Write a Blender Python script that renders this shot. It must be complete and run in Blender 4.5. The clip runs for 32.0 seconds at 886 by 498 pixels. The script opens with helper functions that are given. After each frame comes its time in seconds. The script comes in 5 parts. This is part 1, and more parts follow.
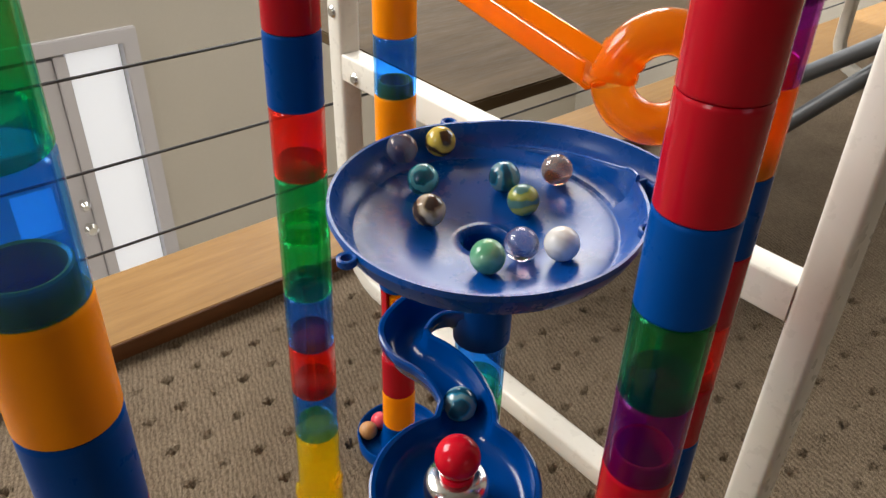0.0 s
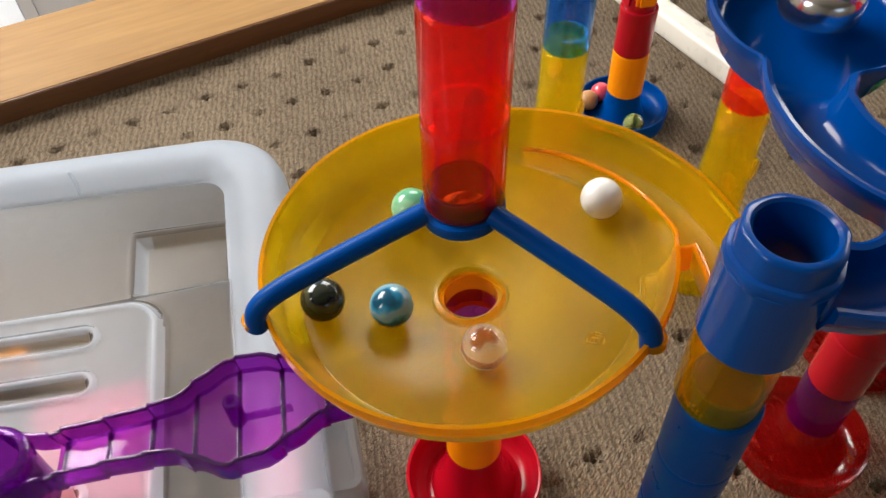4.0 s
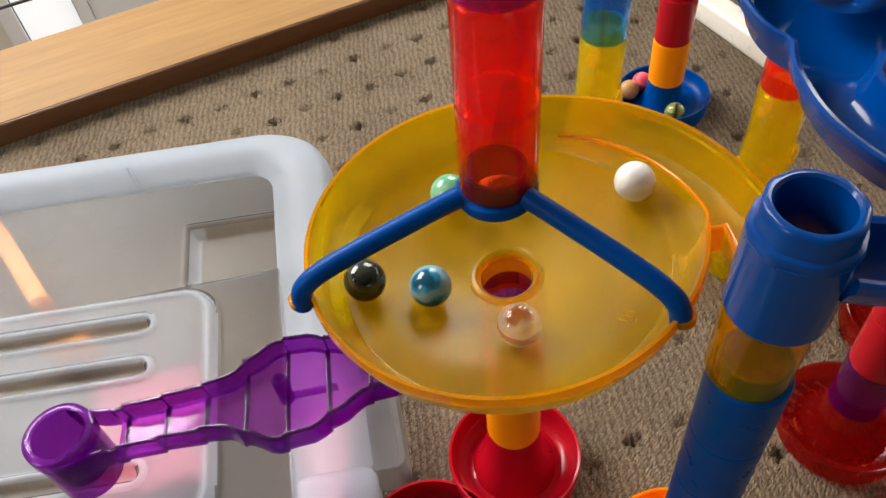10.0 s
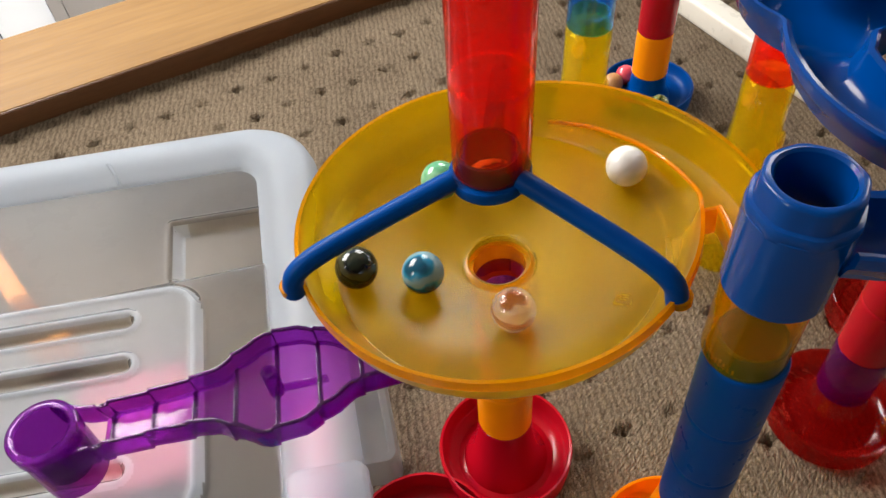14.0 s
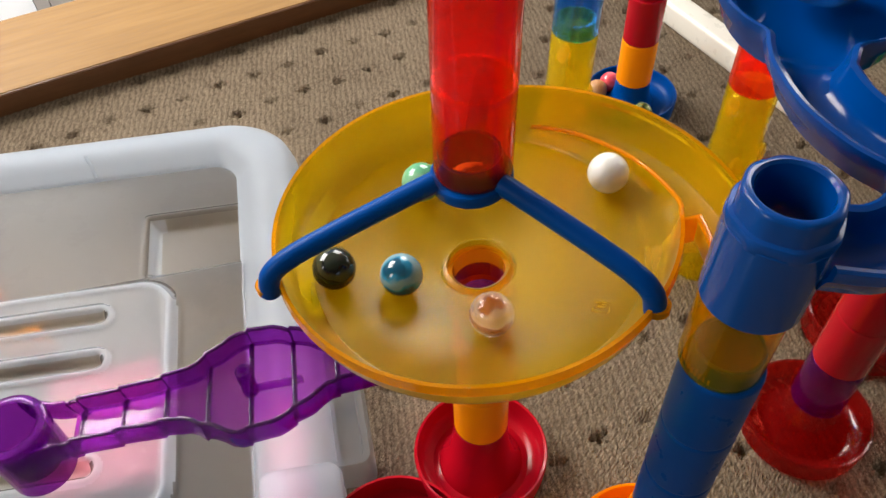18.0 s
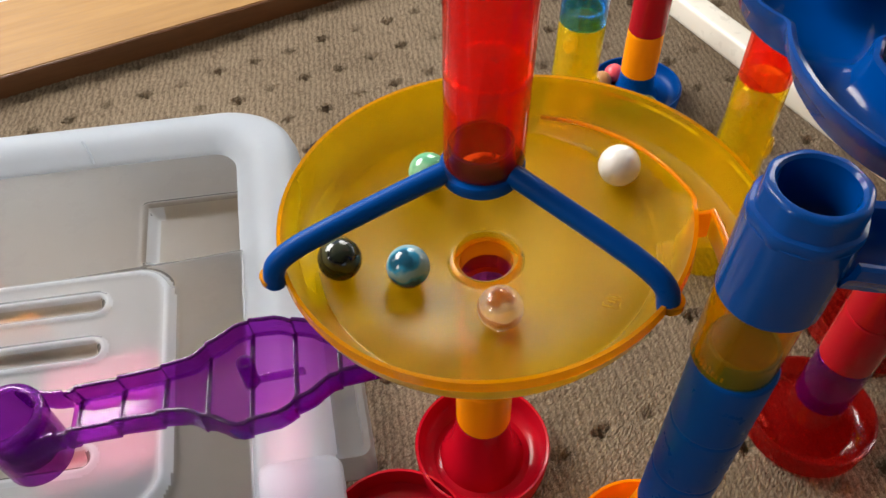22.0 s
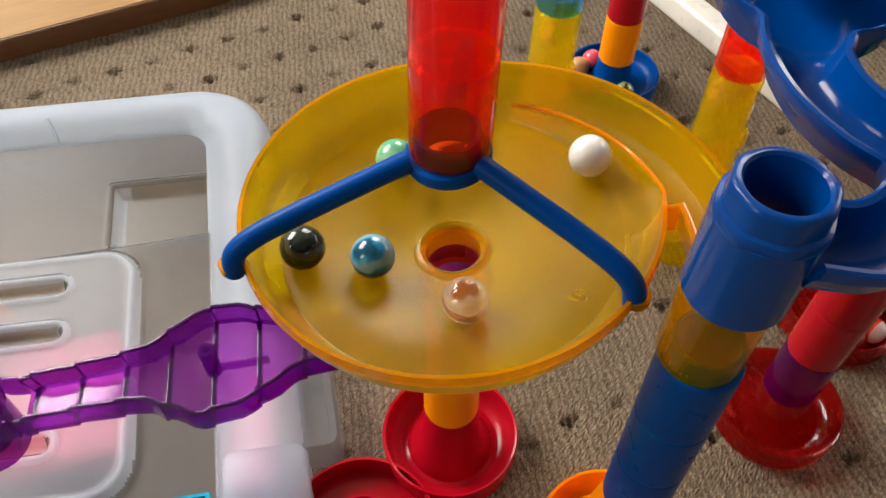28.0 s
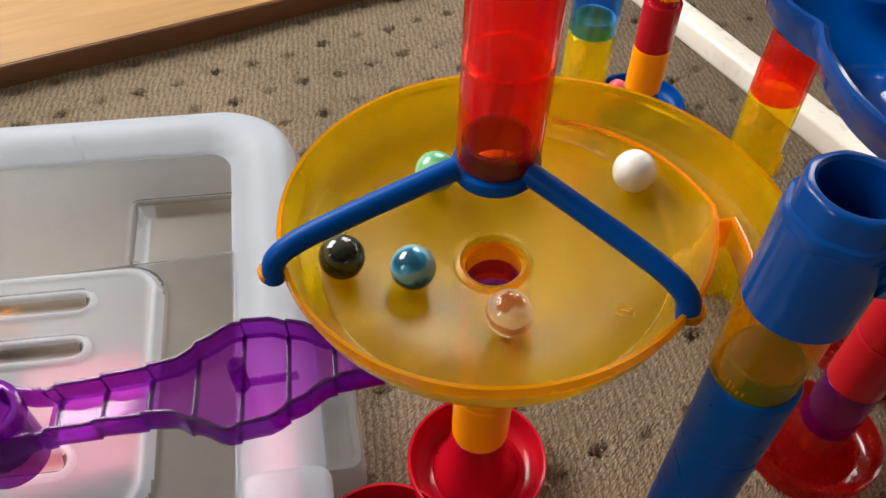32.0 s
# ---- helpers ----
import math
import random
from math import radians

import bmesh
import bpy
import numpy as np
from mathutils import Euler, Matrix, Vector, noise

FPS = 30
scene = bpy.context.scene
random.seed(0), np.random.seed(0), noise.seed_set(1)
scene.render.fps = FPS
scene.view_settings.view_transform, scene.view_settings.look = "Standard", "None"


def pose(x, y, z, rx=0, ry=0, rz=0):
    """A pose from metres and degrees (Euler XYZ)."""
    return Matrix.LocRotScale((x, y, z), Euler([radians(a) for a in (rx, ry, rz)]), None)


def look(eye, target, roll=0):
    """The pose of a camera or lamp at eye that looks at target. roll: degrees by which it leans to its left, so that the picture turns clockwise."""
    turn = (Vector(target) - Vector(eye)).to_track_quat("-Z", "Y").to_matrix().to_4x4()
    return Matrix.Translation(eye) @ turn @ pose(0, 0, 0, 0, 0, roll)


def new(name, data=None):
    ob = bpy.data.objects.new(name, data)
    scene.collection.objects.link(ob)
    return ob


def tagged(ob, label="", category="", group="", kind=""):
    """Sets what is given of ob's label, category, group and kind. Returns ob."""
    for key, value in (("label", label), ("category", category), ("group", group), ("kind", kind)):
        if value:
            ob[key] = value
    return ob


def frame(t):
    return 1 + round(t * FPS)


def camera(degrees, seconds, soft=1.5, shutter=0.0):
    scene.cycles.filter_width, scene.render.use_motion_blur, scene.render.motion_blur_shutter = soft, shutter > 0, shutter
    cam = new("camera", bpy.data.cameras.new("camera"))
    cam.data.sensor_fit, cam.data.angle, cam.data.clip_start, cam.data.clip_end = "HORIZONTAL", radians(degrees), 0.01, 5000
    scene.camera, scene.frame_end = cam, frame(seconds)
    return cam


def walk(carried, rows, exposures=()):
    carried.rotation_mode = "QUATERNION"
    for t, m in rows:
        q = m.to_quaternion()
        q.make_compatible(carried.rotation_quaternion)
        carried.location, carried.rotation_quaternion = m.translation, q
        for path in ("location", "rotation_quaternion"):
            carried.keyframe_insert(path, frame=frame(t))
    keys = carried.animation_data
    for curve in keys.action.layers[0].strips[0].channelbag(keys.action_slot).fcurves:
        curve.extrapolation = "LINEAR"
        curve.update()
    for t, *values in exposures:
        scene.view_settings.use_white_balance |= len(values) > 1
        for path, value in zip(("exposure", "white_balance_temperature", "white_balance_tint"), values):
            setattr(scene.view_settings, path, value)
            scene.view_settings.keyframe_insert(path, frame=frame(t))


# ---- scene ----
cam = camera(59.7, 32.0)
PATH = [
    (0, (0.11559, -0.12413, 0.52113), (0.06843, 0.20517, 0.29903), 1.64),
    (0.5, (0.11217, -0.12864, 0.52248), (0.06752, 0.20011, 0.29903), 1.97),
    (1, (0.11772, -0.13172, 0.52044), (0.07211, 0.19472, 0.29383), 1.73),
    (1.5, (0.12015, -0.14482, 0.51666), (0.07106, 0.17636, 0.28334), 1.22),
    (2, (0.10903, -0.15947, 0.50448), (0.05012, 0.15111, 0.25940), 0.48),
    (2.5, (0.09796, -0.17989, 0.47468), (0.02378, 0.11366, 0.21329), -2.19),
    (3, (0.08011, -0.18231, 0.45083), (0.00179, 0.08529, 0.16404), -0.56),
    (3.5, (0.06722, -0.17466, 0.42102), (-0.02024, 0.08178, 0.12676), -1.06),
    (4, (0.05910, -0.17069, 0.40810), (-0.03856, 0.07295, 0.10627), -2.67),
    (4.5, (0.06081, -0.16964, 0.40767), (-0.04184, 0.06632, 0.10141), -3.58),
    (6.5, (0.06327, -0.17697, 0.41219), (-0.05245, 0.04987, 0.10374), -6.01),
    (7, (0.06322, -0.17959, 0.41619), (-0.05553, 0.04764, 0.10916), -6.56),
    (7.5, (0.06166, -0.17925, 0.41422), (-0.05785, 0.04908, 0.10830), -6.56),
    (8, (0.06428, -0.17837, 0.41201), (-0.05634, 0.04941, 0.10612), -6.82),
    (8.5, (0.06485, -0.17916, 0.41199), (-0.05663, 0.04969, 0.10725), -6.99),
    (9, (0.06507, -0.17934, 0.41300), (-0.05787, 0.05045, 0.10955), -7.45),
    (9.5, (0.06592, -0.18000, 0.41399), (-0.05720, 0.05160, 0.11199), -7.51),
    (10, (0.06693, -0.17991, 0.41280), (-0.05323, 0.05383, 0.11126), -7.07),
    (10.5, (0.06527, -0.17927, 0.40767), (-0.04878, 0.05651, 0.10534), -6.02),
    (11, (0.06337, -0.17973, 0.40638), (-0.04579, 0.05645, 0.10257), -5.21),
    (11.5, (0.06330, -0.18052, 0.40661), (-0.04448, 0.05505, 0.10183), -5.19),
    (12, (0.06133, -0.18092, 0.40611), (-0.04739, 0.05449, 0.10154), -5.58),
    (12.5, (0.06179, -0.18202, 0.40627), (-0.04801, 0.05427, 0.10277), -5.90),
    (13, (0.06197, -0.18276, 0.40559), (-0.04947, 0.05397, 0.10304), -6.19),
    (13.5, (0.06329, -0.18430, 0.40696), (-0.04882, 0.05329, 0.10533), -6.26),
    (14, (0.06319, -0.18410, 0.40690), (-0.04776, 0.05411, 0.10533), -6.02),
    (14.5, (0.06514, -0.18271, 0.40408), (-0.04105, 0.05692, 0.10192), -5.32),
    (16.5, (0.06397, -0.18231, 0.40371), (-0.03452, 0.06012, 0.10118), -2.76),
    (17, (0.05971, -0.18284, 0.40300), (-0.04005, 0.05939, 0.10072), -2.61),
    (17.5, (0.05739, -0.18225, 0.40319), (-0.04335, 0.05997, 0.10124), -2.70),
    (18, (0.06319, -0.18232, 0.40547), (-0.03884, 0.05996, 0.10398), -2.98),
    (18.5, (0.06269, -0.18189, 0.40363), (-0.04080, 0.05917, 0.10167), -3.38),
    (19, (0.06229, -0.18301, 0.40349), (-0.04218, 0.05628, 0.10045), -3.56),
    (19.5, (0.06203, -0.18286, 0.40230), (-0.04451, 0.05417, 0.09821), -4.03),
    (20, (0.06337, -0.18319, 0.40270), (-0.04523, 0.05218, 0.09806), -4.46),
    (20.5, (0.06265, -0.18273, 0.40149), (-0.04756, 0.05117, 0.09629), -4.77),
    (21, (0.06127, -0.18142, 0.40194), (-0.04868, 0.05436, 0.09810), -4.58),
    (21.5, (0.05864, -0.18112, 0.40248), (-0.04582, 0.05688, 0.09843), -3.36),
    (22, (0.05728, -0.18050, 0.40173), (-0.04105, 0.05934, 0.09708), -1.85),
    (22.5, (0.05699, -0.17973, 0.40313), (-0.03623, 0.06115, 0.09770), -0.48),
    (23, (0.05764, -0.17947, 0.40498), (-0.03120, 0.06086, 0.09782), 0.72),
    (23.5, (0.05561, -0.17807, 0.40502), (-0.02861, 0.05931, 0.09428), 1.56),
    (24, (0.05712, -0.17813, 0.40615), (-0.02345, 0.05600, 0.09200), 2.01),
    (24.5, (0.05728, -0.18046, 0.40889), (-0.02039, 0.04981, 0.09117), 2.33),
    (25, (0.05510, -0.18023, 0.40743), (-0.02058, 0.04728, 0.08725), 2.63),
    (25.5, (0.05526, -0.17812, 0.40437), (-0.02018, 0.04790, 0.08309), 2.66),
    (27.5, (0.05570, -0.17599, 0.40180), (-0.02435, 0.05246, 0.08337), 1.61),
    (28, (0.05999, -0.17307, 0.39938), (-0.02617, 0.06346, 0.08853), 0.74),
    (28.5, (0.05698, -0.17056, 0.38541), (-0.03515, 0.07623, 0.08439), 0.32),
    (29, (0.05629, -0.17224, 0.38316), (-0.04121, 0.08189, 0.09005), 0.06),
    (29.5, (0.05606, -0.17200, 0.38400), (-0.04255, 0.08534, 0.09408), 0.39),
    (30, (0.05447, -0.17131, 0.38374), (-0.04331, 0.08440, 0.09211), 0.67),
    (30.5, (0.05290, -0.17050, 0.38508), (-0.04248, 0.08434, 0.09190), 1.34),
    (31, (0.05259, -0.17025, 0.38435), (-0.04111, 0.08283, 0.08910), 1.42),
    (31.5, (0.04944, -0.17393, 0.38725), (-0.04328, 0.07833, 0.09099), 1.53),
    (32, (0.04925, -0.18031, 0.38816), (-0.04528, 0.06919, 0.09014), 1.32),
]
EXPOSURES = [(0.0, 0.10, 6350, 10), (1.5, 0.22, 6100, 10), (3.0, 0.35, 6050, 10), (4.0, 0.44, 6300, 10), (32.0, 0.44, 6400, 10)]
walk(cam, [(t, look(eye, target, roll)) for t, eye, target, roll in PATH], EXPOSURES)

# ---- world, sun, window light ----
world = bpy.data.worlds.new("sky")
scene.world = world
world.use_nodes = True
wn = world.node_tree
sky = wn.nodes.new("ShaderNodeTexSky")
sky.sky_type = 'NISHITA'
sky.sun_disc = False
sky.sun_elevation = radians(61)
sky.sun_rotation = radians(-60)
wn.links.new(sky.outputs[0], wn.nodes["Background"].inputs[0])
wn.nodes["Background"].inputs[1].default_value = 0.12
scene.cycles.transparent_max_bounces = 48


def sun_lamp():
    data = bpy.data.lights.new("sun", 'SUN')
    data.energy, data.angle, data.color = 3.0, radians(0.6), (1.0, 0.95, 0.87)
    ob = new("sun", data)
    ob.matrix_world = look(uv(1.1, -0.4, 2.1), uv(0.0, 0.0, 0.0))


def window_lamp(name, eye, target, sx, sy, power, color):
    data = bpy.data.lights.new(name, 'AREA')
    data.shape, data.size, data.size_y, data.energy, data.color = 'RECTANGLE', sx, sy, power, color
    ob = new(name, data)
    ob.matrix_world = look(eye, target)


BOARD_U = Vector((0.663, 0.749, 0)).normalized()     # along the board's edge
BOARD_V = Vector((BOARD_U.y, -BOARD_U.x, 0))         # from the board into the room


def uv(u, v, z=0.0):
    """A place by its distance along the board's edge and from it into the room."""
    return Vector((u * BOARD_U.x + v * BOARD_V.x, u * BOARD_U.y + v * BOARD_V.y, z))


sun_lamp()
DAY = (1.0, 0.96, 0.90)
# daylight stands in the window openings
for _name, _at, _to, _sx, _sy, _p in (("window_light_north", uv(-1.0, -2.02, 1.80), uv(0.1, 0.0, 0.3), 1.7, 1.2, 96), ("window_light_stair", uv(1.70, -2.02, 1.75), uv(0.1, 0.0, 0.4), 1.5, 1.4, 66), ("window_light_east", uv(2.62, -0.35, 1.2), uv(0, -0.35, 0.5), 1.2, 1.4, 26),
                                      ("window_light_west", uv(-2.62, 0.0, 1.5), uv(0, 0.0, 0.6), 0.7, 1.1, 15), ("window_light_south", uv(0.0, 4.62, 1.5), uv(0.0, 0.0, 0.6), 1.7, 1.0, 1.5)):
    window_lamp(_name, _at, _to, _sx, _sy, _p, DAY)


# ---- materials ----
def mat(name):
    m = bpy.data.materials.new(name)
    m.use_nodes = True
    return m, m.node_tree, m.node_tree.nodes["Principled BSDF"]


def noise_tex(nt, scale, detail=4.0, rough=0.55, coords="Object", stretch=None):
    tc = nt.nodes.new("ShaderNodeTexCoord")
    n = nt.nodes.new("ShaderNodeTexNoise")
    n.inputs["Scale"].default_value = scale
    n.inputs["Detail"].default_value = detail
    n.inputs["Roughness"].default_value = rough
    src = tc.outputs[coords]
    if stretch:
        mp = nt.nodes.new("ShaderNodeMapping")
        mp.inputs["Scale"].default_value = stretch
        nt.links.new(src, mp.inputs[0])
        src = mp.outputs[0]
    nt.links.new(src, n.inputs["Vector"])
    return n.outputs["Fac"]


def ramp(nt, fac, stops):
    r = nt.nodes.new("ShaderNodeValToRGB")
    els = r.color_ramp.elements
    while len(els) < len(stops):
        els.new(0.5)
    for e, (p, c) in zip(els, stops):
        e.position = p
        e.color = (*c, 1.0) if len(c) == 3 else c
    nt.links.new(fac, r.inputs[0])
    return r.outputs[0]


def grey(nt, fac, lo, hi, a=0.3, b=0.7):
    return ramp(nt, fac, [(a, (lo,) * 3), (b, (hi,) * 3)])


def bump(nt, fac, bsdf, strength, distance):
    b = nt.nodes.new("ShaderNodeBump")
    b.inputs["Strength"].default_value = strength
    b.inputs["Distance"].default_value = distance
    nt.links.new(fac, b.inputs["Height"])
    nt.links.new(b.outputs[0], bsdf.inputs["Normal"])


def plastic(name, col, rough=0.15, spec=0.36):
    """Glossy moulded plastic: faint mottling, scuffs and a slightly wavy skin."""
    m, nt, b = mat(name)
    n = noise_tex(nt, 22.0, 3.0)
    lo = tuple(c * 0.955 for c in col)
    hi = tuple(min(1.0, c * 1.03) for c in col)
    nt.links.new(ramp(nt, n, [(0.3, lo), (0.7, hi)]), b.inputs["Base Color"])
    s = noise_tex(nt, 55.0, 4.0, 0.6)
    nt.links.new(grey(nt, s, rough * 0.85, rough * 1.25), b.inputs["Roughness"])
    bump(nt, noise_tex(nt, 70.0, 2.0), b, 0.03, 0.0006)
    b.inputs["IOR"].default_value = 1.46
    b.inputs["Specular IOR Level"].default_value = spec
    return m


def clear(name, col, body, haze=0.12, rough=0.06, gloss=1.0):
    """Tinted see-through plastic: the tint at each skin, a little of the body's own scatter, and a clear gloss."""
    m, nt, b = mat(name)
    nt.nodes.remove(b)
    out = nt.nodes["Material Output"]
    t = nt.nodes.new("ShaderNodeBsdfTransparent")
    t.inputs[0].default_value = (*col, 1)
    d = nt.nodes.new("ShaderNodeBsdfDiffuse")
    d.inputs[0].default_value = (*body, 1)
    tl = nt.nodes.new("ShaderNodeBsdfTranslucent")
    tl.inputs[0].default_value = (*body, 1)
    dm = nt.nodes.new("ShaderNodeMixShader")
    dm.inputs[0].default_value = 0.4
    nt.links.new(d.outputs[0], dm.inputs[1])
    nt.links.new(tl.outputs[0], dm.inputs[2])
    mx = nt.nodes.new("ShaderNodeMixShader")
    n = noise_tex(nt, 30.0, 3.0)
    nt.links.new(grey(nt, n, haze * 0.94, min(1.0, haze * 1.06)), mx.inputs[0])
    nt.links.new(t.outputs[0], mx.inputs[1])
    nt.links.new(dm.outputs[0], mx.inputs[2])
    g = nt.nodes.new("ShaderNodeBsdfGlossy")
    s = noise_tex(nt, 45.0, 3.0, 0.6)
    nt.links.new(grey(nt, s, rough * 0.92, rough * 1.10), g.inputs["Roughness"])
    lw = nt.nodes.new("ShaderNodeLayerWeight")
    lw.inputs[0].default_value = 0.5
    pw = nt.nodes.new("ShaderNodeMath")
    pw.operation = 'POWER'
    pw.inputs[1].default_value = 4.5
    nt.links.new(lw.outputs["Facing"], pw.inputs[0])
    f = nt.nodes.new("ShaderNodeMath")
    f.operation = 'MULTIPLY_ADD'
    f.inputs[1].default_value, f.inputs[2].default_value = 0.75 * gloss, 0.035 * gloss
    nt.links.new(pw.outputs[0], f.inputs[0])
    gm = nt.nodes.new("ShaderNodeMixShader")
    nt.links.new(f.outputs[0], gm.inputs[0])
    nt.links.new(mx.outputs[0], gm.inputs[1])
    nt.links.new(g.outputs[0], gm.inputs[2])
    nt.links.new(gm.outputs[0], out.inputs[0])
    return m


def frosted(name, col, body, haze, blur, sharp=0.3, rough=0.2, gloss=1.0):
    """Tinted plastic with a dull skin: what lies behind it blurs with its distance; sharp: the share that passes straight."""
    m = clear(name, col, body, haze, rough, gloss)
    nt = m.node_tree
    straight = next(n for n in nt.nodes if n.type == 'BSDF_TRANSPARENT')
    link = straight.outputs[0].links[0]
    target = link.to_socket
    r = nt.nodes.new("ShaderNodeBsdfRefraction")
    r.inputs["Color"].default_value = (*col, 1)
    r.inputs["Roughness"].default_value = blur
    r.inputs["IOR"].default_value = 1.22
    mx = nt.nodes.new("ShaderNodeMixShader")
    mx.inputs[0].default_value = sharp
    nt.links.remove(link)
    nt.links.new(r.outputs[0], mx.inputs[1])
    nt.links.new(straight.outputs[0], mx.inputs[2])
    nt.links.new(mx.outputs[0], target)
    return m


def glass_marble(name, tint, swirl_a, swirl_b, solid):
    """Glass marble: tinted glass with coloured swirls; solid: how opaque the swirl is."""
    m, nt, b = mat(name)
    n = nt.nodes.new("ShaderNodeTexWave")
    tc = nt.nodes.new("ShaderNodeTexCoord")
    nt.links.new(tc.outputs["Object"], n.inputs["Vector"])
    n.inputs["Scale"].default_value = 34.0
    n.inputs["Distortion"].default_value = 9.0
    n.inputs["Detail"].default_value = 3.0
    n.inputs["Detail Scale"].default_value = 1.4
    nt.links.new(ramp(nt, n.outputs["Fac"], [(0.2, swirl_a), (0.48, tint), (0.55, tint), (0.85, swirl_b)]), b.inputs["Base Color"])
    b.inputs["Transmission Weight"].default_value = 1.0 - solid
    b.inputs["Roughness"].default_value = 0.04
    b.inputs["IOR"].default_value = 1.5
    return m


def painted(name, col, rough=0.45, dirt=0.12, scale=8.0):
    m, nt, b = mat(name)
    n = noise_tex(nt, scale, 6.0, 0.6)
    nt.links.new(ramp(nt, n, [(0.3, tuple(c * (1 - dirt) for c in col)), (0.7, col)]), b.inputs["Base Color"])
    nt.links.new(grey(nt, noise_tex(nt, 90.0), rough * 0.8, min(1, rough * 1.25)), b.inputs["Roughness"])
    bump(nt, noise_tex(nt, 160.0, 3.0), b, 0.12, 0.0008)
    return m


def timber(name, dark, light, along=(1.0, 14.0, 14.0), rough=0.35, scale=9.0, spec=0.5):
    m, nt, b = mat(name)
    b.inputs["Specular IOR Level"].default_value = spec
    n = noise_tex(nt, scale, 9.0, 0.62, "Object", along)
    w = noise_tex(nt, scale * 9, 4.0, 0.6, "Object", along)
    mixer = nt.nodes.new("ShaderNodeMix")
    mixer.data_type = 'RGBA'
    mixer.blend_type = 'MULTIPLY'
    mixer.inputs[0].default_value = 0.32
    nt.links.new(ramp(nt, n, [(0.3, dark), (0.72, light)]), mixer.inputs[6])
    nt.links.new(ramp(nt, w, [(0.35, (0.62, 0.6, 0.58)), (0.65, (1, 1, 1))]), mixer.inputs[7])
    nt.links.new(mixer.outputs[2], b.inputs["Base Color"])
    nt.links.new(grey(nt, w, rough * 0.8, rough * 1.3), b.inputs["Roughness"])
    bump(nt, w, b, 0.1, 0.0006)
    return m


def carpet_mat():
    """Looped pile: small loops in rows along the board, with dark gaps between them and uneven wear."""
    m, nt, b = mat("carpet_pile")
    big = noise_tex(nt, 9.0, 5.0, 0.6)
    fine = noise_tex(nt, 900.0, 3.0, 0.7)
    tc = nt.nodes.new("ShaderNodeTexCoord")
    mp = nt.nodes.new("ShaderNodeMapping")
    mp.inputs["Rotation"].default_value = (0, 0, radians(-48.5))
    mp.inputs["Scale"].default_value = (1.25, 0.60, 1.0)
    nt.links.new(tc.outputs["Object"], mp.inputs[0])
    wob = nt.nodes.new("ShaderNodeTexNoise")
    wob.inputs["Scale"].default_value = 160.0
    nt.links.new(mp.outputs[0], wob.inputs["Vector"])
    shift = nt.nodes.new("ShaderNodeVectorMath")
    shift.operation = 'MULTIPLY_ADD'
    shift.inputs[1].default_value = (0.0022, 0.0022, 0.0)
    nt.links.new(wob.outputs["Color"], shift.inputs[0])
    nt.links.new(mp.outputs[0], shift.inputs[2])
    vo = nt.nodes.new("ShaderNodeTexVoronoi")
    vo.inputs["Scale"].default_value = 540.0
    vo.inputs["Randomness"].default_value = 0.62
    nt.links.new(shift.outputs[0], vo.inputs["Vector"])
    mixer = nt.nodes.new("ShaderNodeMix")
    mixer.data_type = 'RGBA'
    mixer.blend_type = 'MULTIPLY'
    mixer.inputs[0].default_value = 1.0
    nt.links.new(ramp(nt, big, [(0.3, (0.216, 0.167, 0.117)), (0.7, (0.303, 0.239, 0.170))]), mixer.inputs[6])
    nt.links.new(ramp(nt, vo.outputs["Distance"], [(0.10, (1.12, 1.12, 1.11)), (0.45, (0.93, 0.92, 0.91)), (0.80, (0.60, 0.57, 0.54))]), mixer.inputs[7])
    rows = nt.nodes.new("ShaderNodeTexWave")
    rows.bands_direction = 'X'
    for key, value in (("Scale", 74.0), ("Distortion", 5.5), ("Detail", 3.0), ("Detail Scale", 1.3)):
        rows.inputs[key].default_value = value
    nt.links.new(mp.outputs[0], rows.inputs["Vector"])
    ribbed = nt.nodes.new("ShaderNodeMix")
    ribbed.data_type = 'RGBA'
    ribbed.blend_type = 'MULTIPLY'
    ribbed.inputs[0].default_value = 1.0
    nt.links.new(mixer.outputs[2], ribbed.inputs[6])
    nt.links.new(ramp(nt, rows.outputs["Fac"], [(0.15, (0.80, 0.79, 0.78)), (0.8, (1.10, 1.10, 1.09))]), ribbed.inputs[7])
    tuft = nt.nodes.new("ShaderNodeMix")
    tuft.data_type = 'RGBA'
    tuft.blend_type = 'MULTIPLY'
    tuft.inputs[0].default_value = 0.8
    nt.links.new(ribbed.outputs[2], tuft.inputs[6])
    nt.links.new(ramp(nt, fine, [(0.3, (0.64, 0.625, 0.61)), (0.7, (1.24, 1.235, 1.22))]), tuft.inputs[7])
    nt.links.new(tuft.outputs[2], b.inputs["Base Color"])
    b.inputs["Roughness"].default_value = 0.95
    b.inputs["Specular IOR Level"].default_value = 0.06
    sub_h = nt.nodes.new("ShaderNodeMath")
    sub_h.operation = 'MULTIPLY_ADD'
    sub_h.inputs[1].default_value = -1.0
    nt.links.new(vo.outputs["Distance"], sub_h.inputs[0])
    nt.links.new(fine, sub_h.inputs[2])
    bump(nt, sub_h.outputs[0], b, 0.95, 0.0018)
    return m


def milky_mat():
    return frosted("milky_plastic", (0.95, 0.95, 0.95), (0.66, 0.71, 0.78), 0.046, 0.40, 0.70, 0.28, 0.22)


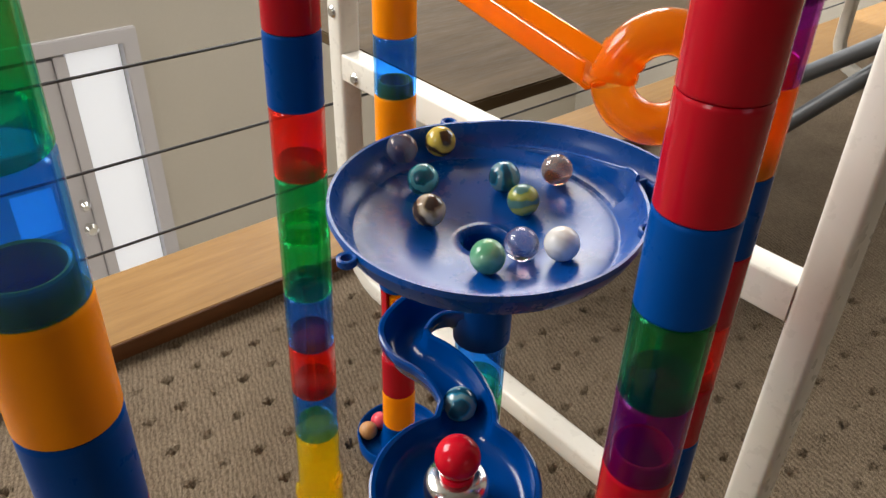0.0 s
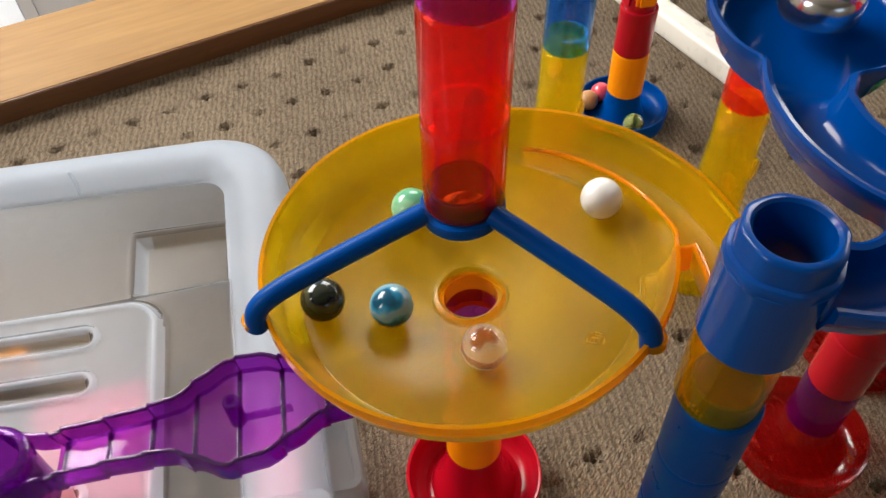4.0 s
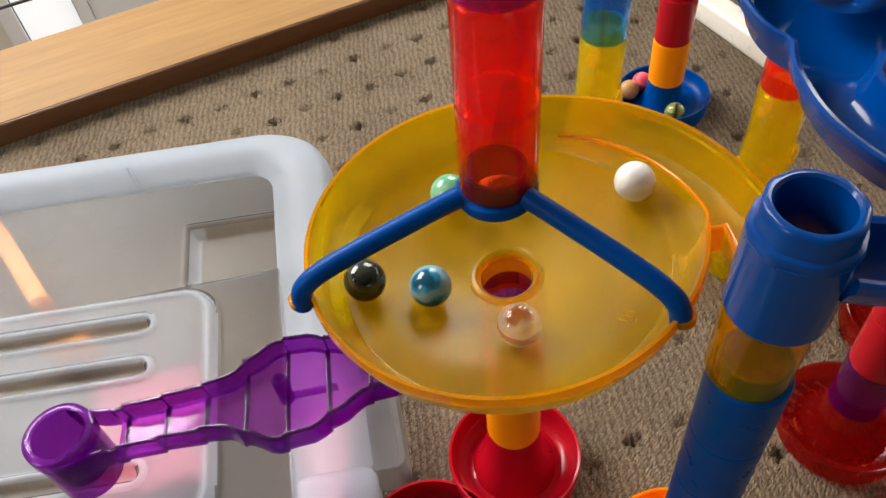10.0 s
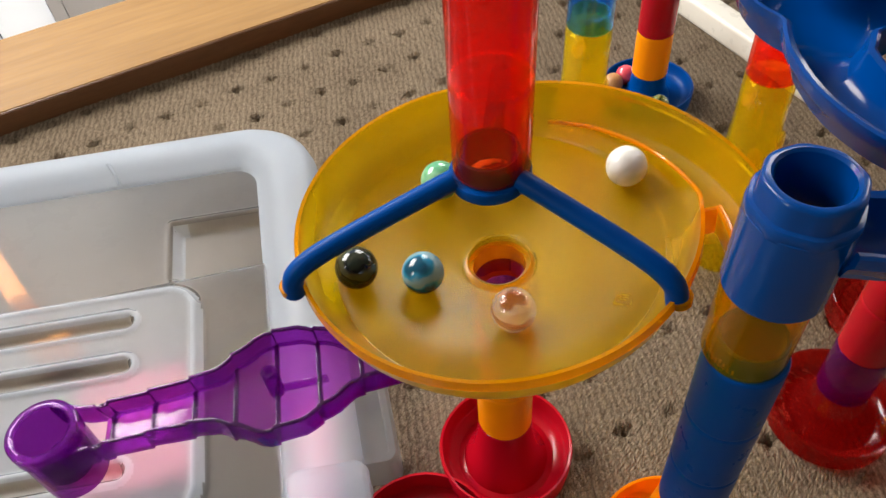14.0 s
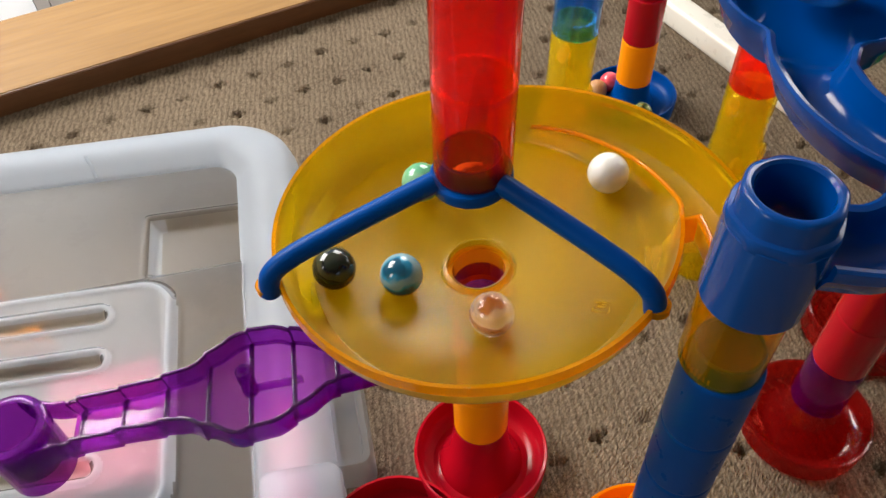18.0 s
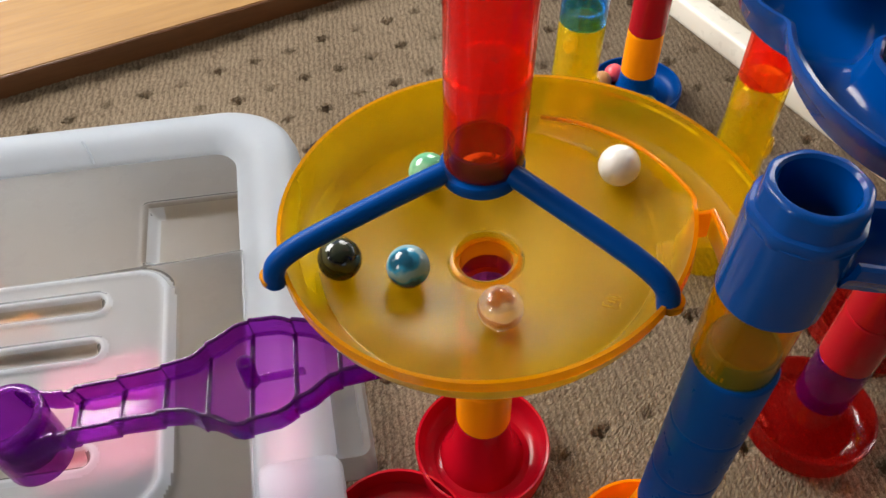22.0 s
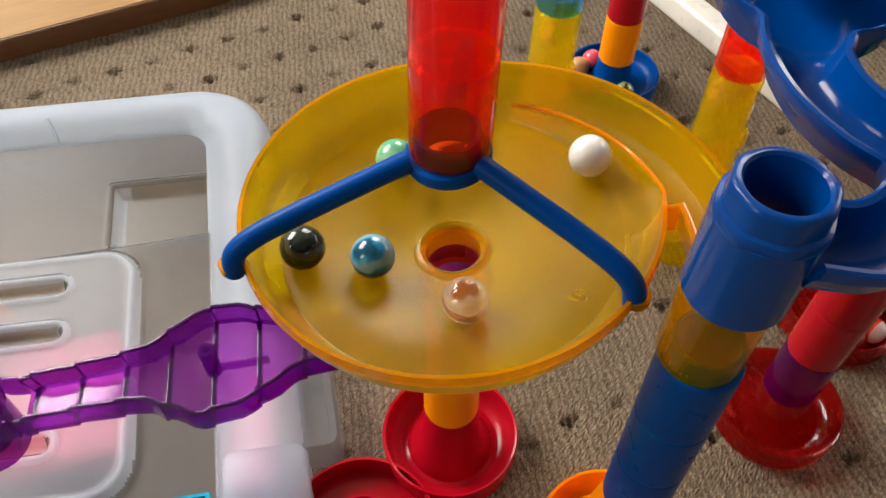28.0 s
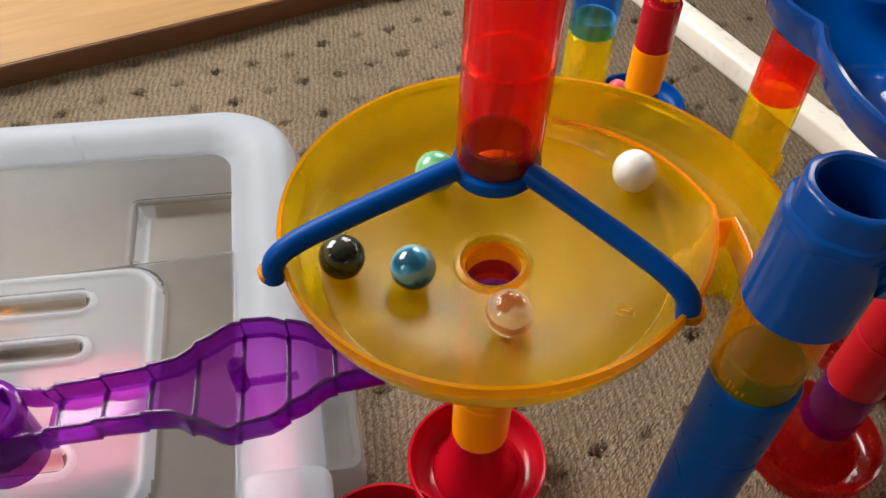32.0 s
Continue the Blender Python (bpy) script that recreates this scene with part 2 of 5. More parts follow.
RED, BLUE = plastic("red_plastic", (0.42, 0.003, 0.013)), plastic("blue_plastic", (0.0, 0.054, 0.260), 0.30, 0.10)
ORANGE = plastic("orange_plastic", (1.0, 0.295, 0.0), 0.22, 0.22)
FUNNEL_BLUE = plastic("funnel_blue_plastic", (0.0, 0.062, 0.300), 0.27, 0.5)
TRACK_BLUE = plastic("track_blue_plastic", (0.0, 0.046, 0.235), 0.14)
SOCKET_BLUE = plastic("socket_blue_plastic", (0.0, 0.052, 0.250), 0.18)
C_RED = clear("clear_red", (1.0, 0.34, 0.25), (0.88, 0.050, 0.028), 0.17)
C_GREEN = clear("clear_green", (0.26, 0.84, 0.56), (0.0, 0.30, 0.15), 0.055)
C_BLUE = clear("clear_blue", (0.36, 0.70, 1.0), (0.0, 0.26, 0.86), 0.05)
C_PURPLE = clear("clear_purple", (0.70, 0.28, 0.70), (0.28, 0.004, 0.30), 0.13)
C_ORANGE = clear("clear_orange", (1.0, 0.62, 0.16), (1.0, 0.30, 0.0), 0.40)
BUBBLE_YELLOW = clear("bubble_yellow", (1.0, 0.90, 0.30), (1.0, 0.74, 0.06), 0.30, 0.04)
DISH_RED = clear("dish_clear_red", (0.82, 0.22, 0.17), (0.45, 0.012, 0.010), 0.26, 0.10, 0.9)
FOOT_YELLOW = clear("foot_clear_yellow", (1.0, 0.92, 0.18), (1.0, 0.76, 0.0), 0.15, 0.04)
C_YELLOW = clear("clear_yellow", (1.0, 0.76, 0.05), (1.0, 0.58, 0.0), 0.13)
F_YELLOW = frosted("funnel_yellow", (0.98, 0.80, 0.03), (0.90, 0.62, 0.0), 0.23, 0.22, 0.20, 0.33, 0.7)
# Light leaving the clear yellow plastic at its edges, put in as orange.
EDGE_GLOW_YELLOW = clear("funnel_edge_glow", (1.0, 0.66, 0.06), (1.0, 0.42, 0.0), 0.44, 0.08)
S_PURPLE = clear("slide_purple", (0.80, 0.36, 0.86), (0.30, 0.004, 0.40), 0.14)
# Same purple, darker: shade of walls, edges and cup is in the tint.
S_PURPLE_SIDE = clear("slide_purple_side_shade", (0.61, 0.19, 0.71), (0.18, 0.003, 0.26), 0.20)
S_PURPLE_DARK = clear("slide_purple_deep_shade", (0.44, 0.11, 0.50), (0.10, 0.003, 0.13), 0.22)
MILKY = milky_mat()
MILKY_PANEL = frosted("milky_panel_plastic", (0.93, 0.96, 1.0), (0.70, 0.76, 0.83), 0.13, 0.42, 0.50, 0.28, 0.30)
# Brightness where the lid's rim and edges catch light, put into a whiter body.
MILKY_EDGE_LIT = frosted("milky_plastic_edge_lit", (0.95, 0.97, 0.99), (0.80, 0.88, 0.97), 0.28, 0.45, 0.5, 0.45, 0.35)
# Greyer, duller plastic for the groove and pocket floors.
MILKY_RECESS = frosted("recess_milky_plastic", (0.93, 0.92, 0.90), (0.58, 0.60, 0.61), 0.08, 0.40, 0.50, 0.3, 0.45)
CARPET = carpet_mat()
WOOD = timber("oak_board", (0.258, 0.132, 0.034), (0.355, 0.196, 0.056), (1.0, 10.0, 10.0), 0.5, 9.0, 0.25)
WOOD_DARK = timber("dark_brown_wood", (0.13, 0.052, 0.017), (0.21, 0.090, 0.033), (1.0, 10.0, 10.0))
SLAB = timber("grey_oak_slab", (0.070, 0.046, 0.021), (0.112, 0.077, 0.040), (1.0, 9.0, 9.0), 0.62, 5.0, 0.08)
WHITE_STEEL = painted("white_steel", (0.84, 0.80, 0.70), 0.3, 0.08, 12.0)
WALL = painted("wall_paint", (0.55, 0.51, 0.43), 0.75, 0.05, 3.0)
# Walls and ceiling out of view are darkened so they bounce less light.
WALL_UNSEEN = painted("unseen_wall_darkened", (0.24, 0.22, 0.19), 0.8, 0.05, 3.0)
DOOR_WHITE = painted("door_paint", (0.58, 0.56, 0.57), 0.45, 0.05, 4.0)
DARK_STEEL = painted("dark_steel", (0.055, 0.058, 0.06), 0.4, 0.2, 30.0)
CHROME, _nt, _b = mat("chrome")
_b.inputs["Base Color"].default_value = (0.78, 0.77, 0.74, 1)
_b.inputs["Metallic"].default_value = 1.0
_b.inputs["Roughness"].default_value = 0.20
GLOW, _nt, _b = mat("daylight_pane")
_b.inputs["Base Color"].default_value = (0.9, 0.92, 0.95, 1)
_b.inputs["Emission Color"].default_value = (0.92, 0.95, 1.0, 1)
_b.inputs["Emission Strength"].default_value = 0.32
TEAL = plastic("teal_plastic", (0.02, 0.42, 0.55), 0.25)
SALMON = plastic("salmon_sheet", (0.68, 0.13, 0.17), 0.5)
TOY_ORANGE = plastic("toy_orange", (0.92, 0.36, 0.06), 0.5)


# ---- mesh helpers ----
def mesh_ob(name, bm, material, parent=None, label="", smooth=True):
    me = bpy.data.meshes.new(name)
    bm.to_mesh(me)
    bm.free()
    for p in me.polygons:
        p.use_smooth = smooth
    if smooth:
        me.set_sharp_from_angle(angle=radians(38))
    me.materials.append(material)
    ob = new(name, me)
    if parent:
        ob.parent = parent
    if label:
        ob["label"] = label
    return ob


def part(name, bm, material, parent, label="", smooth=True):
    return mesh_ob(name, bm, material, parent, label, smooth)


def thing(name, at, label, category, group="", kind=""):
    ob = new(name)
    ob.empty_display_size = 0.02
    ob.location = at
    return tagged(ob, label, category, group, kind)


def lathe(profile, segs=48, closed=True, at=(0, 0, 0)):
    """Turns a profile of (radius, z) round the upright axis; closed joins its ends."""
    bm = bmesh.new()
    rings = []
    for r, z in profile:
        if r < 1e-6:
            rings.append([bm.verts.new((at[0], at[1], at[2] + z))])
        else:
            rings.append([bm.verts.new((at[0] + r * math.cos(math.tau * k / segs), at[1] + r * math.sin(math.tau * k / segs), at[2] + z)) for k in range(segs)])
    pairs = list(zip(rings, rings[1:])) + ([(rings[-1], rings[0])] if closed else [])
    for a, b in pairs:
        for k in range(segs):
            j = (k + 1) % segs
            if len(a) == 1 and len(b) == 1:
                continue
            if len(a) == 1:
                bm.faces.new((a[0], b[j], b[k]))
            elif len(b) == 1:
                bm.faces.new((a[k], a[j], b[0]))
            else:
                bm.faces.new((a[k], a[j], b[j], b[k]))
    bmesh.ops.recalc_face_normals(bm, faces=bm.faces)
    return bm


def sweep(points, section, up=(0, 0, 1), cap=True, closed_section=True):
    """Moves a section of (side, height) along a line of points; a section may be a function of the step."""
    bm = bmesh.new()
    pts = [Vector(p) for p in points]
    rings = []
    for i, p in enumerate(pts):
        d = (pts[min(i + 1, len(pts) - 1)] - pts[max(i - 1, 0)]).normalized()
        side = d.cross(Vector(up)).normalized()
        top = side.cross(d).normalized()
        sec = section(i / (len(pts) - 1)) if callable(section) else section
        rings.append([bm.verts.new(p + side * a + top * b) for a, b in sec])
    n = len(rings[0])
    for a, b in zip(rings, rings[1:]):
        for k in range(n if closed_section else n - 1):
            j = (k + 1) % n
            bm.faces.new((a[k], a[j], b[j], b[k]))
    if cap and closed_section:
        bm.faces.new(rings[0][::-1])
        bm.faces.new(rings[-1])
    bmesh.ops.recalc_face_normals(bm, faces=bm.faces)
    return bm


def circle_section(r, n=14):
    return [(r * math.cos(math.tau * k / n), r * math.sin(math.tau * k / n)) for k in range(n)]


def square_section(w, h, r=0.003, n=3):
    out = []
    for cx, cy, a0 in ((1, 1, 0), (-1, 1, 90), (-1, -1, 180), (1, -1, 270)):
        for k in range(n + 1):
            a = radians(a0 + 90 * k / n)
            out.append((cx * (w / 2 - r) + r * math.cos(a), cy * (h / 2 - r) + r * math.sin(a)))
    return out


def box_bm(size, at=(0, 0, 0), bevel=0.0, turn=0.0):
    bm = bmesh.new()
    bmesh.ops.create_cube(bm, size=1.0)
    bmesh.ops.scale(bm, vec=size, verts=bm.verts)
    if bevel:
        bmesh.ops.bevel(bm, geom=bm.edges[:], offset=bevel, segments=2, affect='EDGES')
    bmesh.ops.rotate(bm, cent=(0, 0, 0), matrix=Matrix.Rotation(turn, 3, 'Z'), verts=bm.verts)
    bmesh.ops.translate(bm, vec=at, verts=bm.verts)
    return bm


def join(*bms):
    """One bmesh out of several."""
    bm = bms[0]
    for other in bms[1:]:
        me = bpy.data.meshes.new("joined")
        other.to_mesh(me)
        other.free()
        bm.from_mesh(me)
        bpy.data.meshes.remove(me)
    return bm


def spline(ctrl, per=8):
    """A smooth line through control points of any dimension."""
    c = [Vector(p) for p in ctrl]
    c = [c[0] * 2 - c[1]] + c + [c[-1] * 2 - c[-2]]
    out = []
    for i in range(1, len(c) - 2):
        for k in range(per):
            t = k / per
            a, b, d, e = c[i - 1], c[i], c[i + 1], c[i + 2]
            out.append(0.5 * ((2 * b) + (d - a) * t + (2 * a - 5 * b + 4 * d - e) * t * t + (3 * b - a - 3 * d + e) * t ** 3))
    out.append(c[-2])
    return out


# ---- plan of the marble run: upright towers by their axes ----
P = 0.0373                      # height of one tube
R = 0.0137                      # its outer radius
AXIS_A, AXIS_B = (0.002, 0.001), (0.0953, -0.0245)
AXIS_C, AXIS_D = (-0.0140, 0.2090), (0.0152, 0.3385)
AXIS_E, AXIS_F, AXIS_G = (0.0924, 0.1890), (0.1655, 0.0841), (0.1955, 0.1660)
EDGE_V = -0.468


# ---- the carpet: one sheet with rows of small dimples ----
def carpet():
    us = np.concatenate([np.linspace(-2.6, -0.5, 8), np.arange(-0.47, 0.80, 0.0017), np.linspace(0.85, 2.6, 8)])
    vs = np.concatenate([np.arange(EDGE_V, 0.36, 0.0017), np.linspace(0.40, 4.6, 14)])
    uu, vv = np.meshgrid(us, vs, indexing="ij")
    rng = np.random.default_rng(4)
    z = 0.0004 * np.sin(uu * 924 + 3 * np.sin(vv * 70)) + rng.normal(0, 0.00022, uu.shape)
    z += 0.0009 * np.sin(uu * 23 + vv * 9) * np.sin(vv * 31 - uu * 5)
    fine = (uu > -0.48) & (uu < 0.80) & (vv < 0.37)
    z *= fine
    du, dv = 0.0311, 0.0434
    ku, kv = np.round((uu - 0.0095) / du), np.round((vv + 0.412) / dv)
    jitter = lambda k, m, s: 0.0022 * np.sin(k * 12.9898 * s + m * 78.233 / s)  # noqa: E731
    cu = 0.0095 + ku * du + jitter(ku, kv, 1.0)
    cv = -0.412 + kv * dv + jitter(kv, ku, 1.7)
    d = np.hypot((uu - cu) * 1.0, (vv - cv) * 1.35)
    ang = np.arctan2(vv - cv, uu - cu)
    depth = 1.0 + 0.35 * np.sin(ku * 3.7 + kv * 5.1)
    pit = 0.80 * np.exp(-(d / 0.0028) ** 2) + 0.46 * np.exp(-((d - 0.0049) / 0.0017) ** 2) * (0.45 + 0.55 * np.cos(5 * ang + 2 * ku + kv))
    xs, ys = uu * BOARD_U.x + vv * BOARD_V.x, uu * BOARD_U.y + vv * BOARD_V.y
    # dimples are nearly levelled under the tub lid, standing in for its blur
    la, lx, ly = radians(29.5), xs + 0.195, ys - 0.207
    in_x, in_y = lx * math.cos(la) + ly * math.sin(la), lx * math.sin(la) - ly * math.cos(la)
    flat = (in_x > -0.54) & (in_x < -0.03) & (in_y > 0.02) & (in_y < 0.44)
    z -= fine * 0.0080 * depth * pit * np.where(flat, 0.08, 1.0)
    nu, nv = uu.shape
    co = np.stack([xs, ys, z], -1).reshape(-1, 3)
    idx = np.arange(nu * nv).reshape(nu, nv)
    quads = np.stack([idx[:-1, :-1], idx[:-1, 1:], idx[1:, 1:], idx[1:, :-1]], -1).reshape(-1, 4)
    me = bpy.data.meshes.new("floor")
    me.from_pydata(co.tolist(), [], quads.tolist())
    for p in me.polygons:
        p.use_smooth = True
    me.materials.append(CARPET)
    if me.polygons[0].normal.z < 0:
        me.flip_normals()
    tagged(new("floor", me), "grey-brown looped carpet with rows of small dimples", "carpet", kind="structure")


carpet()


# ---- towers ----
def tube_bm(height=P, r=R, neck=True):
    w = 0.0017
    c = 0.0005
    prof = [(r - c, 0.0), (r - 0.0003, c * 0.45), (r, c * 1.3), (r, c * 1.3 + 0.0006), (r, height - 0.0018), (r, height - 0.0012), (r - 0.0003, height - 0.0005), (r - c, height)]
    if neck:
        prof += [(0.0116, height), (0.0114, height + 0.0088), (0.0109, height + 0.0094), (0.0099, height + 0.0090), (0.0099, height - 0.0012)]
    prof += [(r - w, height - 0.003), (r - w, 0.0)]
    return lathe(prof, 40)


TUBES = {}


def tube(parent, z, material, height=P, neck=True, label="", turn=0.0):
    key = (material.name, round(height, 4), neck)
    if key not in TUBES:
        ob = part("tube", tube_bm(height - 0.0003, R, neck), material, parent, label)
        TUBES[key] = ob.data
    else:
        ob = new("tube", TUBES[key])
        ob.parent = parent
        if label:
            ob["label"] = label
    ob.location = (0, 0, z)
    ob.rotation_euler = (0, 0, turn)
    return ob


LOOK = {}
for _m, _w in ((RED, "opaque red tube"), (BLUE, "opaque blue tube"), (ORANGE, "opaque orange tube"), (C_RED, "see-through red tube"), (C_GREEN, "see-through green tube"),
               (C_BLUE, "see-through blue tube"), (C_PURPLE, "see-through purple tube"), (C_ORANGE, "see-through orange tube"), (C_YELLOW, "see-through yellow tube")):
    LOOK[_m.name] = _w


def dish_bm(r, h, hub_r, hub_z, cone=0.0):
    """Round catch tray with a raised lip and a hub in the middle; cone: width of the slope round the hub."""
    w = 0.0018
    prof = [(r - 0.004, 0.0), (r - 0.001, 0.0012), (r, h - 0.001), (r - 0.0006, h), (r - w, h - 0.0004), (r - w - 0.0012, 0.0100), (r - w - 0.0040, 0.0060), (r - 0.010, 0.0047), (hub_r + cone + 0.003, 0.0060),
            (hub_r + cone * 0.50, 0.006 + hub_z * 0.30), (hub_r, hub_z - 0.001), (hub_r - 0.001, hub_z), (0.0116, hub_z), (0.0114, hub_z + 0.0085), (0.0099, hub_z + 0.0085), (0.0099, hub_z - 0.004),
            (0.0, hub_z - 0.006), (0.0, 0.002), (0.0, 0.0)]
    return lathe(prof, 56)


def tower(axis, base_z, stack, label):
    t = thing("tube_tower", (*axis, 0), label, "toy tower", "towers of the marble run")
    z = base_z
    for i, (m, h) in enumerate(stack):
        if m is not None:
            tube(t, z, m, h, True, LOOK[m.name], turn=1.3 * i)
        z += h
    return t


def stack_of(*mats, h=P):
    return [(m, h) for m in mats]


# tower under the yellow funnel, and the pillar that rises from its bridge
tower_a = tower(AXIS_A, 0.0491, stack_of(ORANGE, ORANGE), "two orange tubes on a red round foot")
part("base_dish", dish_bm(0.0362, 0.0190, R - 0.0004, 0.0491, 0.0065), RED, tower_a, "red round catch tray")
pillar = tower(AXIS_A, 0.2242, stack_of(C_RED, C_RED, C_PURPLE, BLUE, ORANGE, C_BLUE, C_GREEN, C_GREEN), "tall pillar of red, purple, blue, orange and green tubes")
pillar.location.x, pillar.rotation_euler = -0.0052, (-0.0014, 0.0168, 0)

tower_b = tower(AXIS_B, 0.0783, stack_of(BLUE, BLUE, BLUE), "three blue tubes on an orange cone foot")
tower_b.rotation_euler = (0, -0.010, 0)
part("base_dish", dish_bm(0.0362, 0.0190, R - 0.0004, 0.0783, 0.012), ORANGE, tower_b, "orange catch tray with a cone")

tower_c = tower(AXIS_C, 0.1464, stack_of(C_BLUE, C_RED, C_BLUE, C_GREEN, C_GREEN, C_RED, BLUE, RED, RED), "tall tower of clear red, blue and green tubes")
tower_c.rotation_euler = (-0.0063, 0.0205, 0)
tower_d = tower(AXIS_D, 0.0273, [(ORANGE, P), (RED, P), (None, 0.070), (BLUE, 0.038), (RED, 0.038), (RED, 0.038), (ORANGE, 0.041), (C_BLUE, 0.039), (ORANGE, 0.039), (ORANGE, 0.039)],
                "tall tower of orange, red and blue tubes in a blue tray")
part("base_dish", dish_bm(0.0362, 0.0150, R - 0.0004, 0.0273, 0.002), BLUE, tower_d, "blue round catch tray")
tower_e = tower(AXIS_E, 0.1464, stack_of(C_RED, C_GREEN, C_BLUE), "tower of red, green and blue see-through tubes on a yellow foot")
tower_f = tower(AXIS_F, 0.0325, [(C_PURPLE, P), (RED, P), (RED, P), (BLUE, P), (C_GREEN, P), (C_YELLOW, P), (RED, P), (C_PURPLE, P), (C_GREEN, P), (BLUE, P), (RED, P), (RED, P)],
                "tall tower of red, purple and green tubes on a tray")
part("base_dish", dish_bm(0.0345, 0.0170, R - 0.0004, 0.0325, 0.006), DISH_RED, tower_f, "see-through red catch tray")
tower_f.rotation_euler = (0, -0.008, 0)
tower_g = tower(AXIS_G, 0.0818, stack_of(ORANGE, C_GREEN, C_PURPLE, BLUE, RED, C_RED, RED, BLUE, C_ORANGE, C_PURPLE, C_PURPLE), "tall tower of red, blue and orange tubes in a tray")
tower_g.rotation_euler = (0, -0.008, 0)
part("base_dish", dish_bm(0.0362, 0.0190, R - 0.0004, 0.0818, 0.012), DISH_RED, tower_g, "see-through red catch tray")


def footed_base(parent, height):
    """Tall see-through foot: a slightly flared tube with blister bubbles and small ears at the floor."""
    prof = [(0.0180, 0.0), (0.0178, 0.010), (0.0158, height * 0.42), (R, height * 0.8), (R, height - 0.0015), (R - 0.0009, height), (0.0116, height), (0.0114, height + 0.009), (0.0099, height + 0.009),
            (0.0099, height - 0.002), (R - 0.0018, height - 0.004), (0.0140, height * 0.42), (0.0160, 0.010), (0.0164, 0.0)]
    foot = part("foot_tube", lathe(prof, 40), FOOT_YELLOW, parent, "see-through yellow foot")
    for k in range(3):
        a = radians(80 + 120 * k)
        pts = [((0.0155 + 0.010 * s) * math.cos(a), (0.0155 + 0.010 * s) * math.sin(a), 0.052 * (1 - s) ** 1.5 + 0.001) for s in (0, 0.25, 0.5, 0.75, 1.0)]
        part("ear", sweep(pts, square_section(0.011, 0.0024, 0.001), up=(-math.sin(a), math.cos(a), 0.001)), FOOT_YELLOW, foot)
    for k in range(7):
        a, z = radians(18 + 137 * k), 0.030 + 0.0150 * k
        bm = bmesh.new()
        bmesh.ops.create_uvsphere(bm, u_segments=14, v_segments=8, radius=0.0050)
        bmesh.ops.scale(bm, vec=(0.45, 0.95, 1.6), verts=bm.verts)
        bmesh.ops.rotate(bm, cent=(0, 0, 0), matrix=Matrix.Rotation(a, 3, 'Z'), verts=bm.verts)
        bmesh.ops.translate(bm, vec=(0.0148 * math.cos(a), 0.0148 * math.sin(a), z), verts=bm.verts)
        part("bubble", bm, BUBBLE_YELLOW, foot)


footed_base(tower_c, 0.1464)
footed_base(tower_e, 0.1464)


# ---- vortex funnels with a spiral inlet ----
RIM_Z = 0.043


